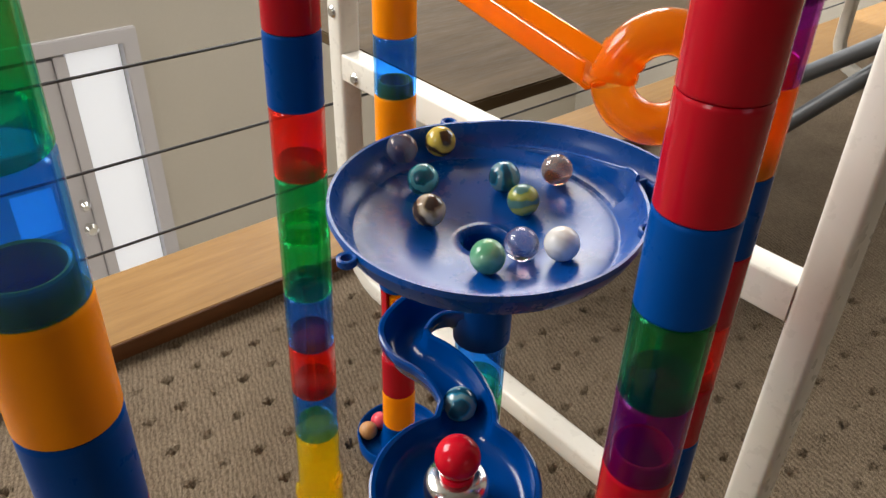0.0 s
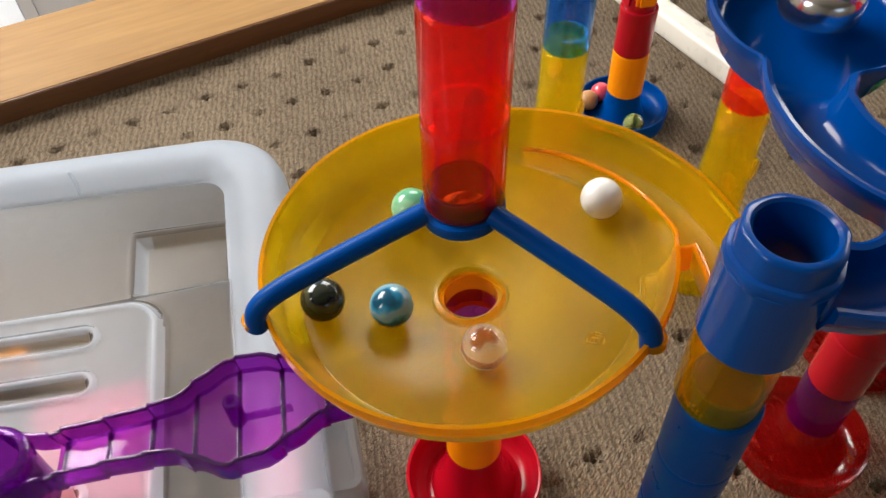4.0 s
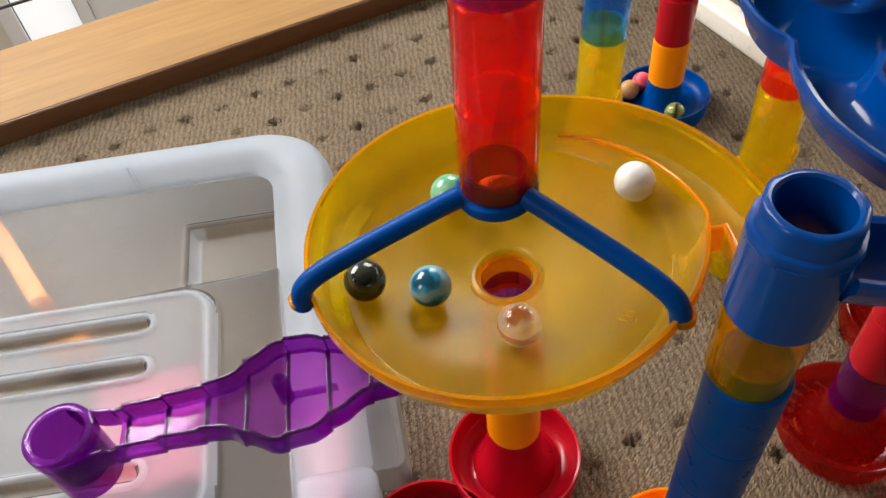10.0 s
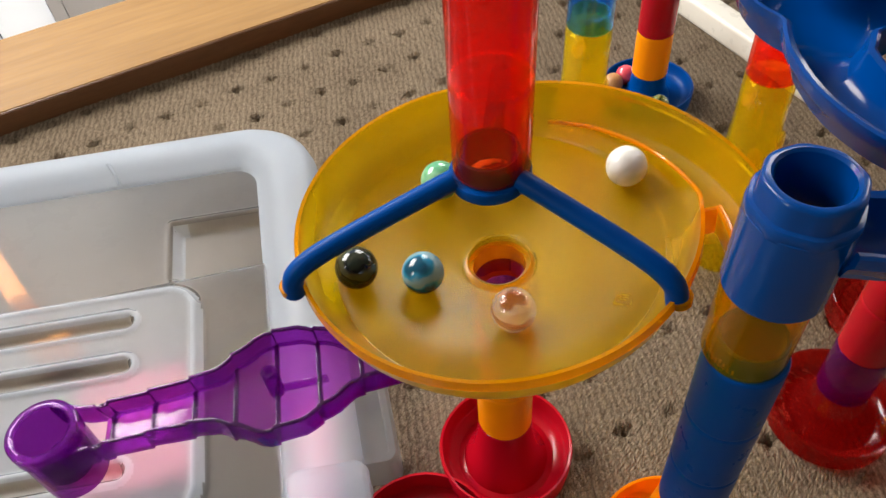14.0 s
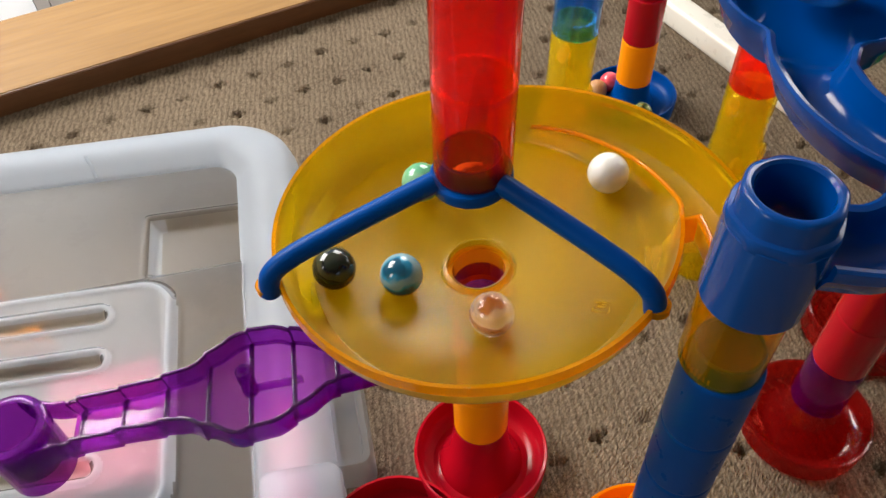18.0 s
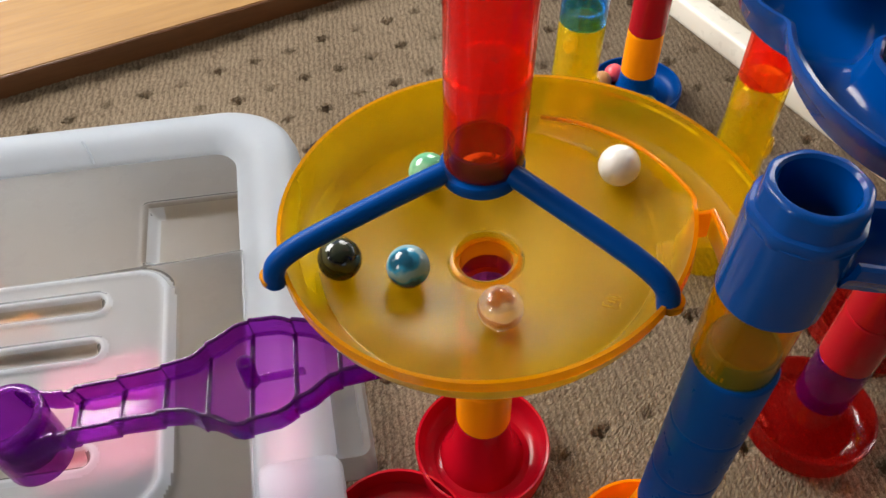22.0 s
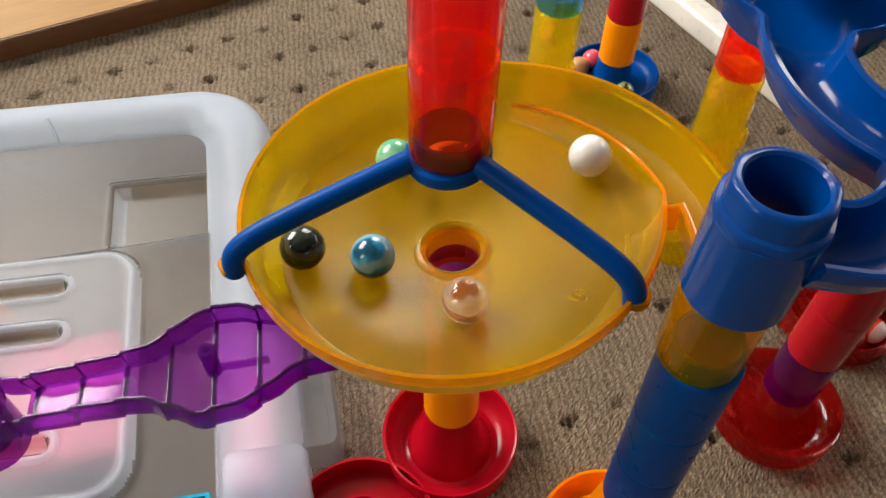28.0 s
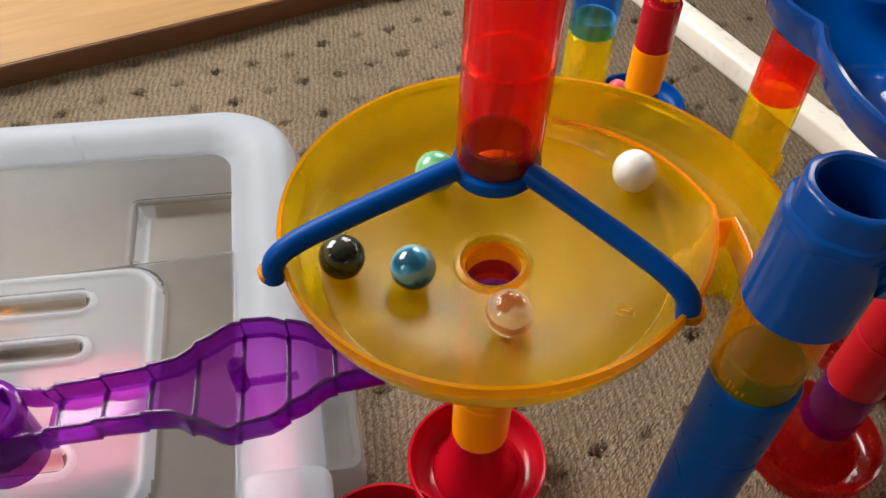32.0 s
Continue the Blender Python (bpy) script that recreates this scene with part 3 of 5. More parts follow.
def funnel(name, axis, foot_z, turn, floor_mat, edge_mat, label, kind_words, wall_mat, lift=0.0):
    """lift: how much higher the bowl's floor sits below the same rim."""
    t = thing(name, (*axis, foot_z), label, "toy funnel")
    t.rotation_euler = (0, 0, turn)
    n = 120
    a_in, a_out = 14.0, 96.0           # the spiral's open end and where it meets the rim

    def spiral_r(d):
        return 0.0735 + 0.0360 * ((a_out - d) / 112.0) ** 1.1

    def rim_r(deg):
        d = (deg + 180) % 360 - 180
        if a_in <= d <= a_out:
            return spiral_r(d)
        return 0.0735

    angles = sorted(set([a_in - 0.01, a_in + 0.01] + [360.0 * k / n - 180 for k in range(n)]))
    w = 0.0016
    bm = bmesh.new()
    cols = []
    for deg in angles:
        rr, a = rim_r(deg), radians(deg)
        prof = [(0.0105, 0.0085), (0.0108, 0.0112), (0.0125, 0.0130), (0.0142, 0.0122), (0.0165, 0.0125), (0.030, 0.0157), (0.045, 0.0192), (0.0595, 0.0226), (0.0612, 0.0223), (0.0628, 0.0224), (0.0640, 0.0240)]
        shelf = rr - 0.0065
        prof += [(max(0.0655, shelf - 0.003), 0.0258), (shelf + 0.001, 0.0275), (rr - 0.0032, 0.0320), (rr - 0.0016, 0.0385), (rr - 0.0010, RIM_Z)]
        under = [(rr + 0.0004, RIM_Z + 0.0002), (rr + 0.0009, RIM_Z - 0.0038), (rr - 0.0002, RIM_Z - 0.0046), (rr - 0.0014, 0.0315), (shelf + 0.002, 0.0252), (max(0.0655, shelf - 0.003), 0.0238), (0.058, 0.0202), (0.030, 0.0136), (0.0150, 0.0098), (0.0142, 0.0085)]
        cols.append([bm.verts.new((r * math.cos(a), r * math.sin(a), z + lift * min(1.0, (RIM_Z - z) / 0.0145 if z < RIM_Z else 0.0))) for r, z in prof + under])
    m = len(cols[0])
    lip = range(len(prof) - 1, len(prof) + 2)      # the rim's top all round, the flange only along the front: edge glow as colour
    for i in range(len(cols)):
        a, b = cols[i], cols[(i + 1) % len(cols)]
        for k in range(m):
            j = (k + 1) % m
            if (a[k].co - b[k].co).length < 0.010 or (a[j].co - b[j].co).length < 0.010:
                bm.faces.new((a[k], b[k], b[j], a[j])).material_index = 1 if k in lip and (k < len(prof) or -165 < angles[i] < 12) else 0
    bmesh.ops.recalc_face_normals(bm, faces=bm.faces)
    bowl = part("bowl", bm, floor_mat, t, kind_words + " bowl")
    bowl.data.materials.append(edge_mat)
    # the wall between inlet and bowl: the rim's end, a raised wedge, then a step sinking into the floor
    line = [(13, 0.0733, 0.0168), (16, 0.0736, 0.0162), (20, 0.0743, 0.0150), (24, 0.0748, 0.0126), (30, 0.0747, 0.0098), (38, 0.0741, 0.0076), (48, 0.0733, 0.0058),
            (58, 0.0722, 0.0044), (71, 0.0710, 0.0030), (80, 0.0704, 0.0018), (89, 0.0700, 0.0004)]
    steps = len(line) - 1
    pts = [(r * math.cos(radians(g)), r * math.sin(radians(g)), 0.0245 + lift) for g, r, h in line]

    def wall_sec(s):
        h = line[round(s * steps)][2]
        return [(-0.0012, -0.002), (0.0012, -0.002), (0.0009, h - 0.0006), (0.0004, h), (-0.0004, h), (-0.0009, h - 0.0006)]

    wall = part("inlet_wall", sweep(pts, wall_sec), wall_mat, t, kind_words + " dividing wall")
    crest = spline([Vector(p) + Vector((0, 0, line[k][2] + 0.0002)) for k, p in enumerate(pts)], 3)
    part("crest", sweep(crest, circle_section(0.0009, 8)), edge_mat, wall)
    # the open channel from the inlet tube to the spiral
    bm = bmesh.new()
    rows = []
    for k in range(9):
        d = 14.6 - 23.6 * k / 8
        ri, ro = 0.0784 + 0.0042 * (14.6 - d) / 10.0, spiral_r(d)
        prof = [(ri, 0.0410), (ri + 0.0014, 0.0410), (ri + 0.0026, 0.0285), (ri + 0.0050, 0.0268 + lift * 0.6), (ro - 0.0065, 0.0272 + lift * 0.6), (ro - 0.0032, 0.0320), (ro - 0.0010, RIM_Z), (ro + 0.0014, RIM_Z), (ro + 0.0016, RIM_Z - 0.003),
                (ro - 0.0014, 0.0315), (ro - 0.0045, 0.0252), (ri + 0.0030, 0.0250), (ri + 0.0008, 0.0290)]
        rows.append([bm.verts.new((r * math.cos(radians(d)), r * math.sin(radians(d)), z)) for r, z in prof])
    for p, q in zip(rows, rows[1:]):
        for k in range(len(p)):
            j = (k + 1) % len(p)
            bm.faces.new((p[k], p[j], q[j], q[k]))
    bmesh.ops.recalc_face_normals(bm, faces=bm.faces)
    channel = part("inlet_channel", bm, floor_mat, t, kind_words + " inlet channel")
    for near in (True, False):
        side = []
        for k in range(9):
            d = 14.6 - 23.6 * k / 8
            r = 0.0791 + 0.0042 * (14.6 - d) / 10.0 if near else spiral_r(d) + 0.0002
            side.append((r * math.cos(radians(d)), r * math.sin(radians(d)), 0.0414 if near else RIM_Z + 0.0002))
        part("channel_edge", sweep(side, circle_section(0.0012, 8)), edge_mat, channel)
    # end plate that closes the rim where the inlet opens
    a, b = radians(13.2), radians(14.4)
    part("end_plate", sweep([(0.0733 * math.cos(a), 0.0733 * math.sin(a), 0.0355 + lift * 0.3), (0.0788 * math.cos(b), 0.0788 * math.sin(b), 0.0355 + lift * 0.3)], square_section(0.0018, 0.0130, 0.0006)), edge_mat, t)
    part("outlet", lathe([(R - 0.0004, -0.0005), (R, 0.0002), (R, 0.0088), (0.0128, 0.0095), (0.0105, 0.0095), (0.0105, -0.010), (0.0115, -0.010), (0.0116, -0.0005)], 40, at=(0, 0, lift)), edge_mat, t, kind_words + " outlet ring")
    for deg, reach in ((221.5, 0.0775), (342.5, 0.0735), (105.5, 0.0775)):
        a = radians(deg)
        part("lug", lathe([(0.0040, -0.0035), (0.0044, -0.003), (0.0044, 0.0), (0.0038, 0.0004), (0.0026, 0.0), (0.0026, -0.0035)], 18, at=(reach * math.cos(a), reach * math.sin(a), RIM_Z - 0.001)), edge_mat, t)
    if lift:
        return t
    mark = Vector((0.0512, -0.0130, 0.0212))
    for dx, dy, sx, sy in ((0, 0.0016, 0.0042, 0.0004), (0, -0.0016, 0.0042, 0.0004), (0.0021, 0, 0.0004, 0.0034), (-0.0021, 0, 0.0004, 0.0034), (0, 0, 0.0022, 0.0004), (0.0006, 0.0007, 0.0014, 0.0003)):
        part("mould_mark", box_bm((sx * 1.4, sy * 1.4, 0.0008), mark + Vector((dx * 1.4, dy * 1.4, dx * 0.30 - 0.0003))), BUBBLE_YELLOW, t)
    return t


SAG = Matrix.Rotation(-0.058, 4, Vector((-0.38, 0.92, 0)))        # the funnel and its bridge sag to one side
yellow_funnel = funnel("vortex_funnel", (AXIS_A[0] - 0.0010, AXIS_A[1] + 0.0010), 0.1603, radians(0.0), F_YELLOW, EDGE_GLOW_YELLOW, "see-through yellow vortex funnel, edge glow coloured orange into its rim", "yellow", FOOT_YELLOW)
yellow_funnel.rotation_euler = SAG.to_euler()
tube(yellow_funnel, 0, C_YELLOW, 0.0359, True, "see-through yellow inlet tube").matrix_local = SAG.inverted() @ Matrix.Translation((AXIS_B[0] - 0.0021 - AXIS_A[0], AXIS_B[1] - AXIS_A[1], 0.1893 - 0.1603))


def grip_ribs(parent, m):
    """Ragged ring of short ribs where the inlet tube grips the tube below it."""
    rng = random.Random(8)
    bms = []
    for k in range(46):
        a, h = math.tau * k / 46, rng.uniform(0.0014, 0.0046)
        bms.append(box_bm((0.0009, 0.0007, h), ((R - 0.0019) * math.cos(a), (R - 0.0019) * math.sin(a), h / 2 + 0.0008), 0, a + rng.uniform(-0.5, 0.5)))
    part("grip_ribs", join(*bms), BUBBLE_YELLOW, parent, "ragged yellow grip ribs", smooth=False).matrix_local = m


grip_ribs(yellow_funnel, SAG.inverted() @ Matrix.Translation((AXIS_B[0] - 0.0021 - AXIS_A[0], AXIS_B[1] - AXIS_A[1], 0.1893 - 0.1603)))
blue_funnel = funnel("vortex_funnel", (AXIS_E[0] - 0.0012, AXIS_E[1] - 0.0008), 0.3016, radians(6.6), FUNNEL_BLUE, FUNNEL_BLUE, "opaque blue vortex funnel holding many marbles", "blue", FUNNEL_BLUE, 0.0045)
DIP = Matrix.Rotation(0.042, 4, 'X')              # the blue funnel dips towards the basin's side
blue_funnel.rotation_euler = (DIP @ Matrix.Rotation(radians(6.6), 4, 'Z')).to_euler()


# ---- bridge with three arms over the yellow funnel ----
def bridge():
    t = thing("three_armed_bridge", (*AXIS_A, 0.1603), "blue three-armed bridge standing on the yellow funnel's rim", "toy bridge")
    part("hub", lathe([(0.0096, 0.2196), (0.0136, 0.2196), (0.0144, 0.2206), (0.0144, 0.2240), (0.0140, 0.2246), (0.0112, 0.2246), (0.0110, 0.2330), (0.0096, 0.2330)], 44, at=(0, 0, -0.1603)), BLUE, t, "blue ring hub")
    for deg, reach in ((221.5, 1.0), (342.5, 0.93), (105.5, 1.0)):
        a = radians(deg)
        line = spline([(0.0135, 0.2248), (0.030, 0.2215), (0.055, 0.2160), (0.0685, 0.2120), (0.0755, 0.2070), (0.0775, 0.1990)], 6)
        pts = [(r * reach * math.cos(a), r * reach * math.sin(a), z - 0.1603) for r, z in line]
        part("arm", sweep(pts, circle_section(0.0038, 14), up=(-math.sin(a), math.cos(a), 0)), BLUE, t, "round blue arm with a hooked end")
    t.rotation_euler = SAG.to_euler()


bridge()


# ---- winding blue track with a round basin ----
def track():
    e, b = Vector((*AXIS_E, 0)), Vector((*AXIS_B, 0))
    mid = (e + b) / 2
    t = thing("winding_track", (mid.x, mid.y, 0.0), "glossy dark blue winding track with a round basin", "toy track")
    # half of the centre line, from the basin to the lower socket; the upper half is its half-turn
    half = [(0.000, -0.020), (0.0005, -0.038), (0.0034, -0.047), (0.0105, -0.057), (0.021, -0.0655), (0.032, -0.0715), (0.0378, -0.082), (0.0335, -0.0955), (0.024, -0.1040), (0.0108, -0.1069)]
    low = [(x, y, 0) for x, y in half]
    line = spline([(-x, -y, 0) for x, y, _ in low[::-1]] + low, 8)
    n = len(line) - 1
    basin_r = 0.0335

    def outline(side):
        """The edge of the channel on one side, pushed out where the basin is."""
        out = []
        for i, p in enumerate(line):
            d = (line[min(i + 1, n)] - line[max(i - 1, 0)]).normalized()
            s = d.cross(Vector((0, 0, 1)))
            half_w = 0.0109
            y = p.y
            if abs(y) < basin_r:
                half_w = max(half_w, math.sqrt(basin_r ** 2 - y * y))
            blend = max(0.0, 1 - abs(abs(y) - basin_r) / 0.012)
            half_w += 0.0016 * blend
            out.append(p + s * half_w * side)
        return out

    left, right = outline(-1), outline(1)
    bm = bmesh.new()
    rows = []
    for i in range(n + 1):
        s = i / n
        rim = 0.2685 + 0.1256 * line[i].y
        deep = 0.0125
        a, c = left[i], right[i]
        wd = (c - a).length
        f = min(0.42, 0.0062 / wd)
        th = 0.0017 / wd
        sec = [(0.0 - th, rim - 0.004), (0.0 - th, rim - 0.0005), (-th * 0.4, rim), (th * 0.6, rim - 0.0006), (f * 0.30, rim - deep * 0.55), (f * 0.62, rim - deep * 0.88), (f * 1.1, rim - deep),
               (0.5, rim - deep - 0.0006), (1 - f * 1.1, rim - deep), (1 - f * 0.62, rim - deep * 0.88), (1 - f * 0.30, rim - deep * 0.55), (1 - th * 0.6, rim - 0.0006), (1 + th * 0.4, rim), (1 + th, rim - 0.0005), (1 + th, rim - 0.004),
               (1 - f * 0.18, rim - deep * 0.62), (1 - f * 0.55, rim - deep - 0.0012), (0.5, rim - deep - 0.0024), (f * 0.55, rim - deep - 0.0012), (f * 0.18, rim - deep * 0.62)]
        rows.append([bm.verts.new((*(a.lerp(c, k).xy), z)) for k, z in sec])
    m = len(rows[0])
    for a, c in zip(rows, rows[1:]):
        for k in range(m):
            j = (k + 1) % m
            bm.faces.new((a[k], a[j], c[j], c[k]))
    bm.faces.new(rows[0])
    bm.faces.new(rows[-1][::-1])
    bmesh.ops.recalc_face_normals(bm, faces=bm.faces)
    part("channel", bm, TRACK_BLUE, t, "deep glossy blue channel")
    for ax, z0, z1 in ((AXIS_B, 0.2252, 0.2575), (AXIS_E, 0.2578, 0.3060)):
        at = (ax[0] - mid.x - (0.0025 if ax is AXIS_B else 0.0), ax[1] - mid.y, 0)
        prof = [(R - 0.0002, z0), (0.0150, z0 + 0.0006), (0.0150, z1 - 0.0012), (R, z1 - 0.0004), (0.0112, z1), (0.0102, z1 - 0.001), (0.0100, z0 + 0.010), (0.0122, z0 + 0.006), (0.0122, z0)]
        if ax is AXIS_B:
            flange = [(0.0118, z1 - 0.0030), (0.0146, z1 - 0.0028), (0.0151, z1 - 0.0020), (0.0151, z1 + 0.0012), (0.0147, z1 + 0.0020), (0.0136, z1 + 0.0024), (0.0134, z1 + 0.0032), (0.0133, z1 + 0.0088), (0.0130, z1 + 0.0097),
                      (0.0122, z1 + 0.0103), (0.0108, z1 + 0.0103), (0.0100, z1 + 0.0094), (0.0098, z1 - 0.0030)]
            bm2 = lathe(flange, 64)
            for vert in bm2.verts:
                flat = 1 - 0.034 * (0.5 - 0.5 * math.cos(8 * math.atan2(vert.co.y, vert.co.x)))
                if math.hypot(vert.co.x, vert.co.y) > 0.0120:
                    vert.co.x, vert.co.y = vert.co.x * flat, vert.co.y * flat
            rim_ring = bm2
        socket = part("socket", lathe(prof, 44, at=at), SOCKET_BLUE if ax is AXIS_B else BLUE, t, "blue tube socket with a collar")
        if ax is AXIS_B:
            ob = part("collar", rim_ring, SOCKET_BLUE, socket, "eight-sided blue collar")
            ob.location, ob.rotation_euler = at, (0, 0, 0.30)
    return t, mid


winding, track_mid = track()


# ---- the room: board along the stairwell, walls, ceiling ----
TURN = math.atan2(BOARD_U.y, BOARD_U.x)


def uv_box(name, u0, u1, v0, v1, z0, z1, material, parent=None, bevel=0.0, label=""):
    c = uv((u0 + u1) / 2, (v0 + v1) / 2, (z0 + z1) / 2)
    ob = mesh_ob(name, box_bm((u1 - u0, v1 - v0, z1 - z0), (0, 0, 0), bevel), material, parent, label, smooth=False)
    ob.matrix_world = Matrix.Translation(c) @ Matrix.Rotation(TURN, 4, 'Z')
    return ob


def wall_with_opening(name, u0, u1, v0, v1, z0, z1, hole, along, label, paint):
    """A wall as one mesh of four blocks round an opening: hole = (a0, a1, z0, z1) along the wall."""
    a0, a1, h0, h1 = hole
    cells = []
    lo, hi = (u0, u1) if along == "u" else (v0, v1)
    for s0, s1, c0, c1 in ((lo, a0, z0, z1), (a1, hi, z0, z1), (a0, a1, z0, h0), (a0, a1, h1, z1)):
        if along == "u":
            size, at = (s1 - s0, v1 - v0, c1 - c0), ((s0 + s1) / 2, (v0 + v1) / 2, (c0 + c1) / 2)
        else:
            size, at = (u1 - u0, s1 - s0, c1 - c0), ((u0 + u1) / 2, (s0 + s1) / 2, (c0 + c1) / 2)
        cells.append(box_bm(size, at))
    ob = mesh_ob(name, join(*cells), paint, None, "", smooth=False)
    # the wall's own axes: x along the board, y from the stairwell into the room
    ob.matrix_world = Matrix.Rotation(TURN, 4, 'Z') @ Matrix.Diagonal((1, -1, 1, 1))
    return tagged(ob, label, "wall", kind="structure")


LOW = -1.75
wall_with_opening("wall_east", 2.6, 2.75, -2.15, 4.75, LOW, 2.4, (-0.95, 0.25, 0.5, 1.9), "v", "cream wall with a wide window", WALL)
wall_with_opening("wall_west", -2.75, -2.6, -2.15, 4.75, LOW, 2.4, (-0.35, 0.35, 0.95, 2.05), "v", "unseen wall darkened to cut bounce light, with a window", WALL_UNSEEN)
wall_with_opening("wall_south", -2.6, 2.6, 4.6, 4.75, LOW, 2.4, (-0.9, 0.9, 0.95, 2.05), "u", "unseen wall darkened to cut bounce light, with a window", WALL_UNSEEN)
wall_with_opening("wall_north", -2.6, 2.6, -2.15, -2.0, LOW, 0.4, (-0.41, 0.64, LOW, -0.205), "u", "cream stairwell wall with a door and side lights", WALL)
wall_with_opening("wall_north_upper", -2.6, 2.6, -2.15, -2.0, 0.4, 2.4, (-1.95, 2.45, 0.8, 2.2), "u", "cream wall with a wide window above the stairs", WALL)
tagged(uv_box("ceiling", -2.75, 2.75, -2.15, 4.75, 2.4, 2.5, WALL_UNSEEN), "unseen ceiling darkened to cut bounce light", "ceiling", kind="structure")
tagged(uv_box("hall_floor", -2.6, 2.6, -2.0, EDGE_V - 0.12, LOW - 0.05, LOW, DOOR_WHITE), "pale hall floor below the landing", "floor", kind="structure")
tagged(uv_box("landing_wall_side", 0.47, 2.6, -0.46, -0.35, LOW, -0.004, WALL), "cream wall below the landing's edge", "wall", kind="structure")
tagged(uv_box("landing_wall", -2.6, 2.6, EDGE_V - 0.135, EDGE_V - 0.03, LOW, -0.035, WALL), "cream wall below the landing's edge", "wall", kind="structure")

tagged(uv_box("edge_board", -2.55, 2.55, EDGE_V - 0.118, EDGE_V, -0.022, 0.0195, WOOD, bevel=0.0008), "varnished oak edge board of the landing", "edge board", kind="structure")
# thin strip over the board's front face, darker than its top
tagged(uv_box("board_skirt", -2.55, 2.55, EDGE_V + 0.0002, EDGE_V + 0.0030, -0.004, 0.0196, WOOD_DARK, bevel=0.0009), "dark front strip of the oak board", "trim", kind="structure")


def cable(z):
    pts = [uv(-2.5 + 5.0 * k / 24, -0.530, z - 0.004 * math.sin(math.pi * k / 24)) for k in range(25)]
    ob = mesh_ob("railing_cable", sweep(pts, circle_section(0.0016, 8)), DARK_STEEL)
    tagged(ob, "thin taut steel cable of the stair railing", "cable", "railing cables")


for _z in (0.088, 0.177, 0.267, 0.356):
    cable(_z)


def front_door():
    """Front door on the lower floor: a leaf with a column of square panes, and a tall side light next to it."""
    v = -2.02
    d = thing("front_door", uv(0.185, v, LOW + 0.018), "white front door with a column of square glass panes", "door", kind="structure")
    d.rotation_euler = (0, 0, TURN)

    def slab(name, u0, u1, z0, z1, dv0, dv1, material, label="", bevel=0.003, under=None):
        ob = part(name, box_bm((u1 - u0, dv1 - dv0, z1 - z0), ((u0 + u1) / 2 - 0.17, (dv0 + dv1) / 2, (z0 + z1) / 2 - LOW), bevel), material, under or d, label, smooth=False)
        return ob

    cells, z = [], -0.33
    panes = []
    while z - 0.15 > LOW + 0.3:
        panes.append((z - 0.15, z))
        z -= 0.262
    edges = [LOW] + [e for p in reversed(panes) for e in p] + [-0.24]
    for k in range(0, len(edges), 2):
        cells.append((edges[k], edges[k + 1]))
    blocks = [box_bm((0.235 - 0.046, 0.04, -0.24 - LOW), ((0.046 + 0.235) / 2 - 0.17, 0, (-0.24 - LOW) / 2)), box_bm((0.246, 0.034, -0.24 - LOW), ((-0.206 + 0.040) / 2 - 0.17, 0.003, (-0.24 - LOW) / 2)), box_bm((0.435 - 0.352, 0.04, -0.24 - LOW), ((0.352 + 0.435) / 2 - 0.17, 0, (-0.24 - LOW) / 2))]
    for z0, z1 in cells:
        blocks.append(box_bm((0.352 - 0.235, 0.04, z1 - z0), ((0.235 + 0.352) / 2 - 0.17, 0, (z0 + z1) / 2 - LOW)))
    leaf = part("leaf", join(*blocks), DOOR_WHITE, d, "white door leaf", smooth=False)
    for z0, z1 in panes:
        slab("pane", 0.236, 0.351, z0 + 0.001, z1 - 0.001, -0.006, 0.006, GLOW, "bright square pane", 0, leaf)
    slab("mullion", 0.437, 0.470, LOW, -0.232, -0.03, 0.03, DOOR_WHITE, "white mullion")
    slab("side_light", 0.474, 0.616, LOW + 0.1, -0.234, -0.008, 0.006, GLOW, "tall bright side light", 0)
    slab("groove_strip", 0.036, 0.050, LOW, -0.24, -0.012, 0.006, DARK_STEEL, "dark joint of the door leaf", 0, leaf)
    slab("mullion", -0.243, -0.208, LOW, -0.232, -0.03, 0.03, DOOR_WHITE, "white mullion")
    slab("side_light", -0.386, -0.246, LOW + 0.1, -0.234, -0.008, 0.006, GLOW, "tall bright side light", 0)
    slab("jamb", -0.430, -0.390, LOW, -0.19, -0.035, 0.004, DOOR_WHITE, "white door jamb")
    slab("jamb", 0.622, 0.665, LOW, -0.19, -0.035, 0.004, DOOR_WHITE, "white door jamb")
    slab("head", -0.43, 0.665, -0.226, -0.186, -0.036, 0.003, DOOR_WHITE, "white door head")
    for zz, r in ((-0.745, 0.020), (-0.665, 0.015)):
        part("knob" if r > 0.016 else "lock", lathe([(0, 0.0), (0.008, 0.0), (0.008, 0.020), (r, 0.026), (r * 1.05, 0.036), (r * 0.6, 0.046), (0, 0.047)], 24), CHROME, leaf, "round steel knob").matrix_local = \
            Matrix.Translation((0.415 - 0.17, -0.02, zz - LOW)) @ Matrix.Rotation(radians(90), 4, 'X')


front_door()

